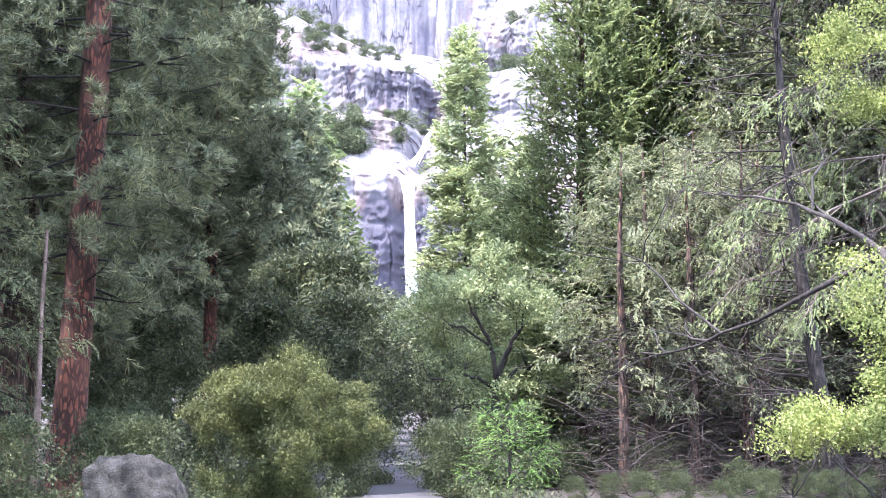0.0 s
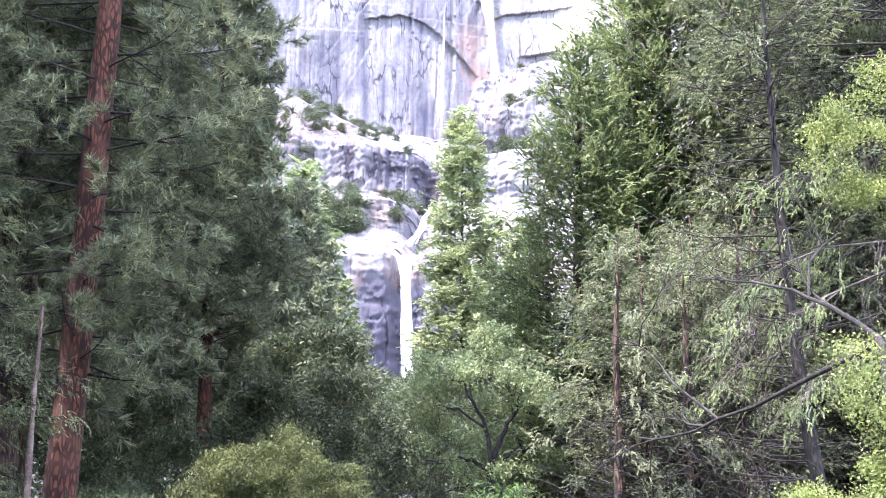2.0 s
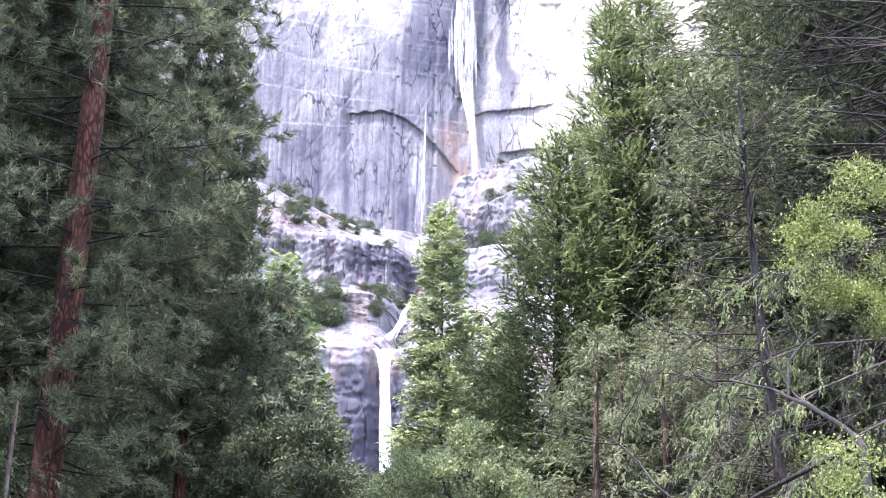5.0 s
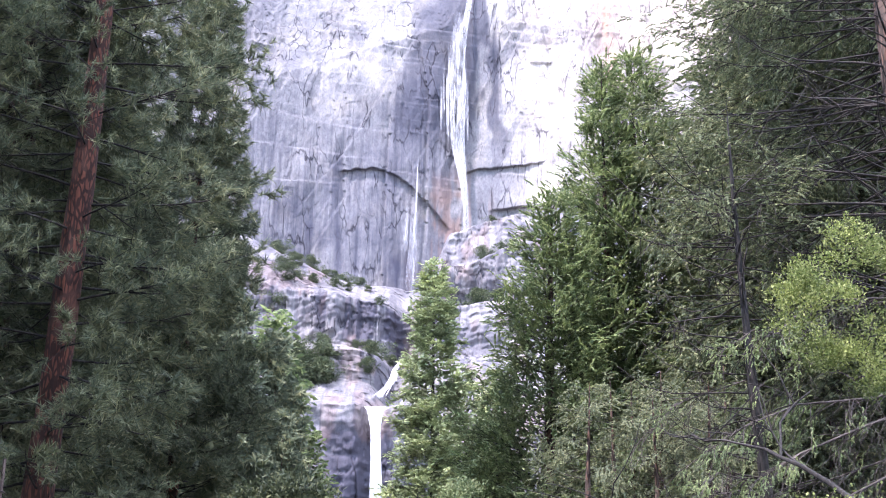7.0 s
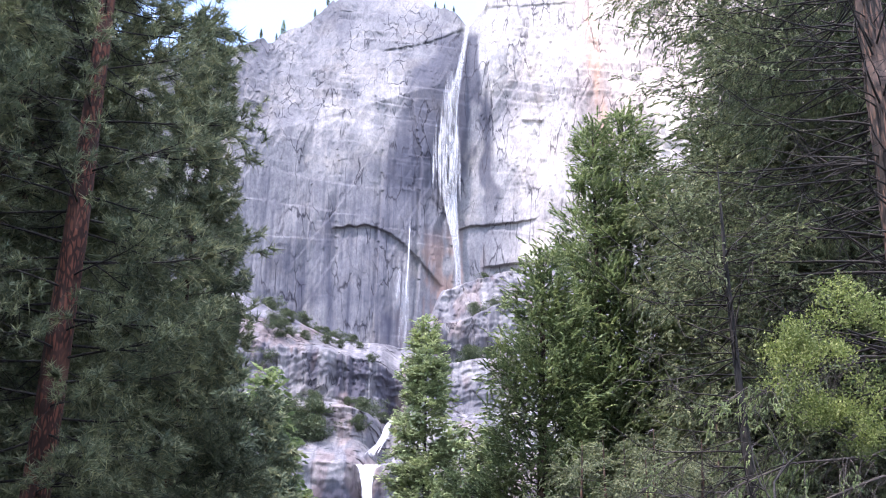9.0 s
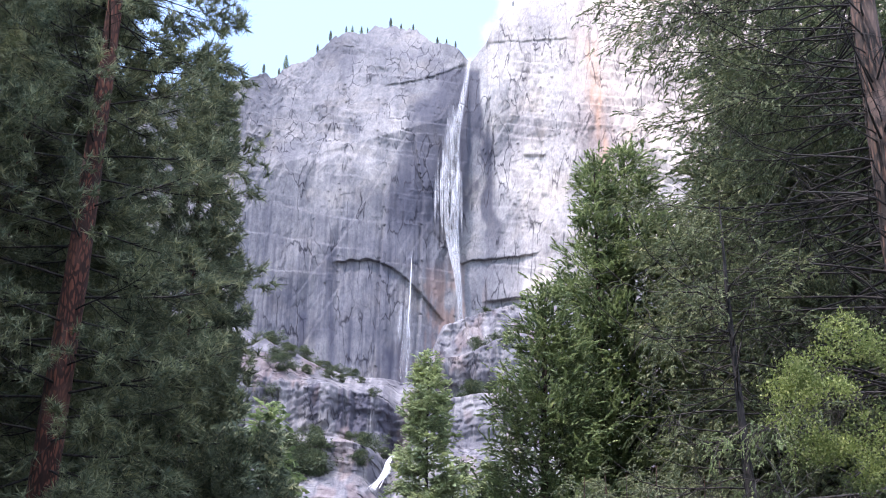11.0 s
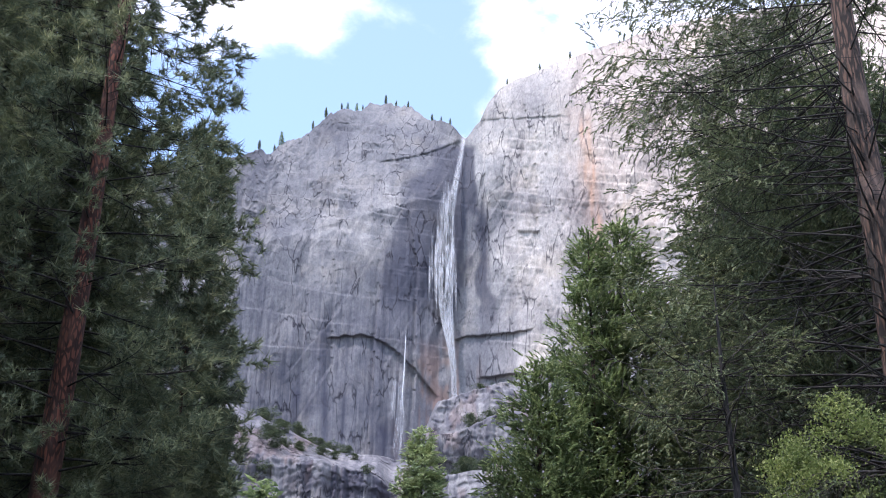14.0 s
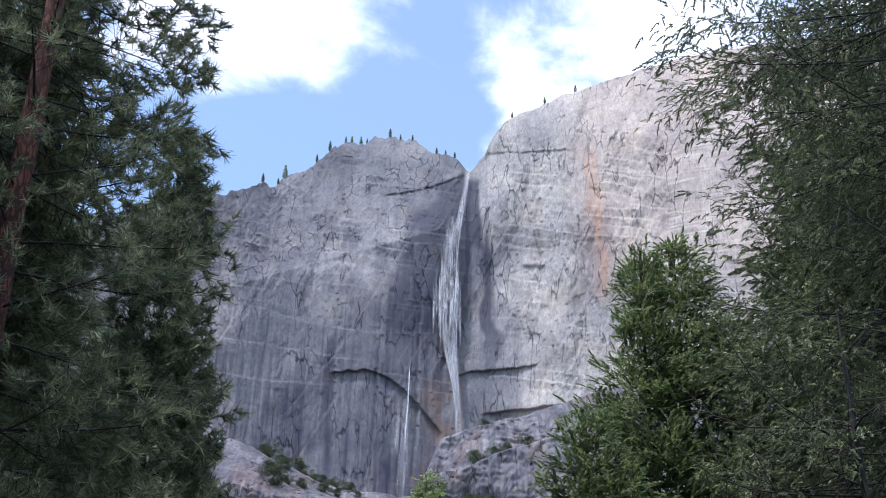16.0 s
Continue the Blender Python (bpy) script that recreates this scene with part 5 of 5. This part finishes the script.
# right-hand wood
for i in range(15):
    x, y = RNG.uniform(18, 75), RNG.uniform(105, 190)
    again(far_pine if RNG.random() < 0.35 else far_cedar, x, y, RNG.uniform(0, 360), RNG.uniform(0.75, 1.05), group=RIGHT)
for x, y, s in ((31, 104, 1.0), (38, 96, 1.05), (33, 78, 0.95)):
    again(far_pine, x, y, 50 * x, s, group=RIGHT)
for x, y, s in ((9, 82, 0.8), (13, 84, 0.9), (17, 80, 0.9), (21, 86, 1.0), (26, 84, 1.0), (15.5, 92, 1.2), (23, 95, 1.2)):
    again(far_oak, x, y, RNG.uniform(0, 360), s, group=RIGHT)
# pine-needle colour on these cedars, darker to stand for the canopy's shade
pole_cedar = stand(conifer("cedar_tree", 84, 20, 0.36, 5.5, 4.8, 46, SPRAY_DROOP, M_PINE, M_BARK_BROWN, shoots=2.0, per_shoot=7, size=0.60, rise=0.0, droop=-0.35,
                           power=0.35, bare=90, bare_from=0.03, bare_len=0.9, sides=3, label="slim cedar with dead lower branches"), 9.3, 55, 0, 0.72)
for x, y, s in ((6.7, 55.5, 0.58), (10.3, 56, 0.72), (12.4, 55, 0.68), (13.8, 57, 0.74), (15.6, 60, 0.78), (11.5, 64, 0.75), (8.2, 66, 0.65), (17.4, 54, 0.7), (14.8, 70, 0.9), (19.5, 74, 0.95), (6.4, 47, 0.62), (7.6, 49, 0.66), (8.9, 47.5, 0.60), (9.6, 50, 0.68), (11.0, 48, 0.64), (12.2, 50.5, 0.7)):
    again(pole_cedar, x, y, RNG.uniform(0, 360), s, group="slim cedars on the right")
low_shrub = stand(broadleaf("shrub", 87, 2.3, 0.05, 1.5, M_LOW, M_BARK_DARK, BUNCH_FAR, 5, 50, 20, 0.15, "low leafy shrub at the edge of the trail", 0.1, 3, 0.24, category="shrub"), 0.5, 43)
for x, y, s in ((1.2, 46, 1.1), (0.1, 50, 0.9), (2.9, 52, 1.2), (4.2, 56, 1.0), (-3.4, 44, 1.0), (-3.2, 55, 1.2), (-8.8, 38, 1.0), (-10.2, 42, 1.2), (-7.4, 46, 1.3), (-11.8, 36, 0.9), (5.0, 52, 0.8), (8.5, 62, 1.2), (12.8, 66, 1.2), (16, 64, 1.2)):
    again(low_shrub, x, y, RNG.uniform(0, 360), s, group="shrubs along the trail")
for i in range(12):
    again(low_shrub, 4.6 + 1.1 * i + RNG.normal() * 0.3, RNG.uniform(42.5, 54), RNG.uniform(0, 360), RNG.uniform(0.35, 0.75), group="shrubs along the trail")
for i in range(10):
    again(low_shrub, 4.4 + 0.95 * i + RNG.normal() * 0.2, RNG.uniform(40.0, 42.5), RNG.uniform(0, 360), RNG.uniform(0.28, 0.42), group="shrubs along the trail")
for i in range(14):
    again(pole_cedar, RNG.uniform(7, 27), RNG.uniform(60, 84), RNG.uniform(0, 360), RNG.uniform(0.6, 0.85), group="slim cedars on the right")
# the wood goes on beside and behind the trail, unseen; some on the left added to shade boulder and shrub
for i, (x, y, s) in enumerate(((-23, 18, 1.0), (-27, 31, 1.0), (-19, 2, 0.9), (-30, 8, 1.0), (24, 24, 0.9), (20, 6, 0.9), (-12, -14, 0.9), (9, -18, 0.9), (-24, -12, 1.0), (22, -10, 1.0), (-13.0, 21.8, 0.6))):
    again(far_pine if i % 2 else far_cedar, x, y, 40 * i, s, group="trees beside the trail")
# fresh young fir by the trail
stand(conifer("fir_tree", 85, 2.9, 0.05, 0.2, 1.3, 60, SPRAY, M_FRESH, M_BARK_DARK, shoots=6, per_shoot=4, size=0.26, rise=0.3, droop=-0.1, power=0.7,
              wobble=0.02, label="small bright green young fir beside the trail"), 2.0, 40)


def make_boulder():
    """A granite boulder: a rounded block with chipped flats."""
    bm = bmesh.new()
    bmesh.ops.create_icosphere(bm, subdivisions=6, radius=1.0)
    v = np.array([p.co for p in bm.verts])
    d = v / np.linalg.norm(v, axis=1)[:, None]
    r = np.ones(len(v))
    rng = np.random.default_rng(5)
    for i in range(22):
        n = rng.normal(size=3)
        n /= np.linalg.norm(n)
        r = np.minimum(r, rng.uniform(0.66, 0.90) / np.clip(d @ n, 0.05, None))
    layer = d[:, 2] + 0.35 * d[:, 0] + 0.06 * fbm(d[:, 0] * 3, d[:, 1] * 3, d[:, 2] * 3, 3, 8)
    for level in (-0.15, 0.32, 0.68):
        r = r - 0.03 * np.exp(-((layer - level) / 0.018) ** 2) + 0.025 * sstep(level, level + 0.01, layer)
    r = r + 0.05 * fbm(d[:, 0] * 2, d[:, 1] * 2, d[:, 2] * 2, 4, 3) + 0.022 * fbm(d[:, 0] * 9, d[:, 1] * 9, d[:, 2] * 9, 4, 4)
    co = d * r[:, None] * np.array([1.20, 1.0, 1.42])
    co[:, 0] += 0.12 * np.clip(co[:, 2], 0, None) * -0.6
    for p, c in zip(bm.verts, co):
        p.co = c
    for face in bm.faces:
        face.smooth = True
    me = bpy.data.meshes.new("boulder")
    bm.to_mesh(me)
    bm.free()
    me.materials.append(M_BOULDER)
    ob = new("boulder", me)
    ob.matrix_basis = pose(-5.72, 25, float(ground_z(-5.72, 25)) + 0.04, 0, 0, 20)
    tagged(ob, "grey weathered granite boulder beside the trail", "boulder")


def make_snag():
    """A thin dead trunk, broken at the top, with stubs."""
    rng = np.random.default_rng(9)
    thing = new("dead_tree")
    path = trunk_path(8.6, (0.012, 0), 0.12, rng, 18)
    path[0, 2] = -0.5
    v, f = tubes([(path, np.linspace(0.13, 0.05, 18))], 8)
    link_mesh("trunk", v, f, M_SNAG, thing, "", True)
    for i in range(7):
        k = rng.integers(4, 17)
        d = np.array([*rng.normal(size=2), rng.uniform(-0.4, 0.3)])
        d /= np.linalg.norm(d)
        ln = rng.uniform(0.3, 0.9)
        v, f = tubes([(np.array([path[k], path[k] + d * ln * 0.5, path[k] + d * ln + (0, 0, -0.1)]), (0.03, 0.02, 0.006))], 5)
        link_mesh("stub", v, f, M_SNAG, thing, "", True)
    stand(thing, -12.5, 41)
    tagged(thing, "thin dead pale trunk with broken stubs", "dead tree")


def make_undergrowth():
    """Ferns, seedlings and low shrubs over the forest floor."""
    rng = np.random.default_rng(15)
    n = 15000
    y = 34 + 94 * rng.random(n) ** 1.5
    x = (rng.random(n) - 0.5) * 0.85 * y
    keep = (np.abs(x + 0.030 * y + 1.2 * sstep(60, 190, y)) > 1.7) & ((x < 3) | ((y > 46) & (rng.random(n) < 0.45))) & (fbm(x / 6, y / 6, 0, 3, 21) > -0.35)
    x, y = x[keep], y[keep]
    tall = np.where(rng.random(len(x)) < 0.3, rng.uniform(0.3, 1.3, len(x)), rng.uniform(0.0, 0.4, len(x)))
    pos = np.stack([x, y, ground_z(x, y) + 0.1 + tall], -1)
    fwd = rng.normal(size=pos.shape) + np.array([0, 0, 0.8])
    v, f = spread(BUNCH_FAR[0], BUNCH_FAR[1], pos, fwd, rng.normal(size=pos.shape) + np.array([0, 0, 1.0]), rng.uniform(0.08, 0.2, len(x)))
    ob = link_mesh("undergrowth", v, f, M_LOW)
    tagged(ob, "low green undergrowth on the forest floor", "undergrowth", kind="stuff")


def make_brushwood():
    """Dead twigs and fallen limbs that hang and lean between the trunks."""
    rng = np.random.default_rng(33)
    wood = []
    s = np.linspace(0, 1, 5)
    for i in range(4200):
        y = rng.uniform(41.5, 68)
        x = y * rng.uniform(0.105, 0.36)
        z = float(ground_z(x, y)) + rng.uniform(0.0, 6.5) * rng.random() ** 1.5
        ln = rng.uniform(0.6, 2.4)
        az = rng.uniform(0, 6.283)
        d = np.array([math.cos(az), math.sin(az), rng.uniform(-0.2, 0.9)])
        pts = np.array([x, y, z]) + ln * np.outer(s, d) + np.outer(s ** 2, (0, 0, -ln * rng.uniform(0.0, 0.5)))
        wood.append((pts, rng.uniform(0.008, 0.024) * (1 - 0.75 * s)))
    v, f = tubes(wood, 3)
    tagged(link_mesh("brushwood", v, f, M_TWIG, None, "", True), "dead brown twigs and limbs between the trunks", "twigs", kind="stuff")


make_boulder()
make_snag()
make_brushwood()
make_undergrowth()
RIM = "small trees on the rim of the cliff"
for x, s in ((-196, 0.30), (-176, 0.22), (-168, 0.42), (-128, 0.26), (-112, 0.32), (-92, 0.22), (-84, 0.24), (-72, 0.26), (-64, 0.18), (-34, 0.30), (-20, 0.2), (-4, 0.22),
             (28, 0.24), (40, 0.16), (52, 0.2), (128, 0.2), (172, 0.22), (214, 0.24)):
    p = widen([[x, float(upper_wall_y(np.array(float(x)), skyline(float(x)))), float(skyline(float(x))) - 1.2]])[0] + (0, 3, 0)
    again(far_pine if x % 3 else far_cedar, p[0], p[1], RNG.uniform(0, 360), 1.5 * s, p[2], "small conifer standing on the cliff rim", RIM)


ledge_shrub = broadleaf("shrub", 91, 7, 0.10, 4.6, M_CHAPARRAL, M_BARK_DARK, BUNCH_FAR, 2, 34, 10, 0.85, "dark green scrub growing on a rock ledge", 0.1, 3, 0.8, category="shrub")
spots = ((-80, 9.2, 1.0), (-52, 9.3, 0.9), (-68, 8.2, 0.7), (-84, 8.6, 0.8), (-61, 9.0, 0.6), (-45, 9.6, 0.8), (-98, 9.0, 1.1), (-90, 9.4, 0.9), (-87, 7.5, 1.2), (-60, 5.7, 0.9), (-95, 6.6, 1.2),
         (-20, 5.2, 1.2), (-26, 4.4, 0.9), (-15, 5.6, 0.7), (75, 8.2, 0.9), (68, 8.15, 0.7), (52, 6.2, 1.2), (58, 6.15, 0.9), (24, 6.2, 0.8), (37, 6.3, 0.7), (56, 8.1, 1.1), (45, 5.9, 1.0), (90, 8.2, 0.8), (66, 10.1, 0.7), (82, 10.1, 0.8),
         (-62, 3.7, 1.7), (-52, 3.9, 1.5), (-70, 4.1, 1.8), (-58, 4.5, 1.6), (-66, 4.5, 1.6), (-47, 4.1, 1.0), (-76, 4.4, 1.7), (-40, 9.0, 0.6), (-57, 8.3, 0.8), (-74, 9.7, 0.9), (-66, 9.6, 0.8), (-47, 8.5, 0.6), (-34, 8.6, 0.5), (-93, 8.1, 0.9), (-78, 8.0, 0.7), (-104, 9.6, 1.0), (-30, 6.0, 0.7), (-38, 5.9, 0.6), (-22, 7.0, 0.6))
for i, (x, s, k) in enumerate(spots):
    y, z = lower_cliff_points(np.array([float(x)]), np.array([float(s)]))
    where = pose(x, float(y[0]), float(z[0]) - 0.8 * k, 0, 0, 77 * i)
    if i:
        ob = copy_thing(ledge_shrub, where)
    else:
        ob = ledge_shrub
        ob.matrix_basis = where
    k = k * 1.7
    ob.scale = (k, k, k * 0.8)
    tagged(ob, group="scrub on the ledges")
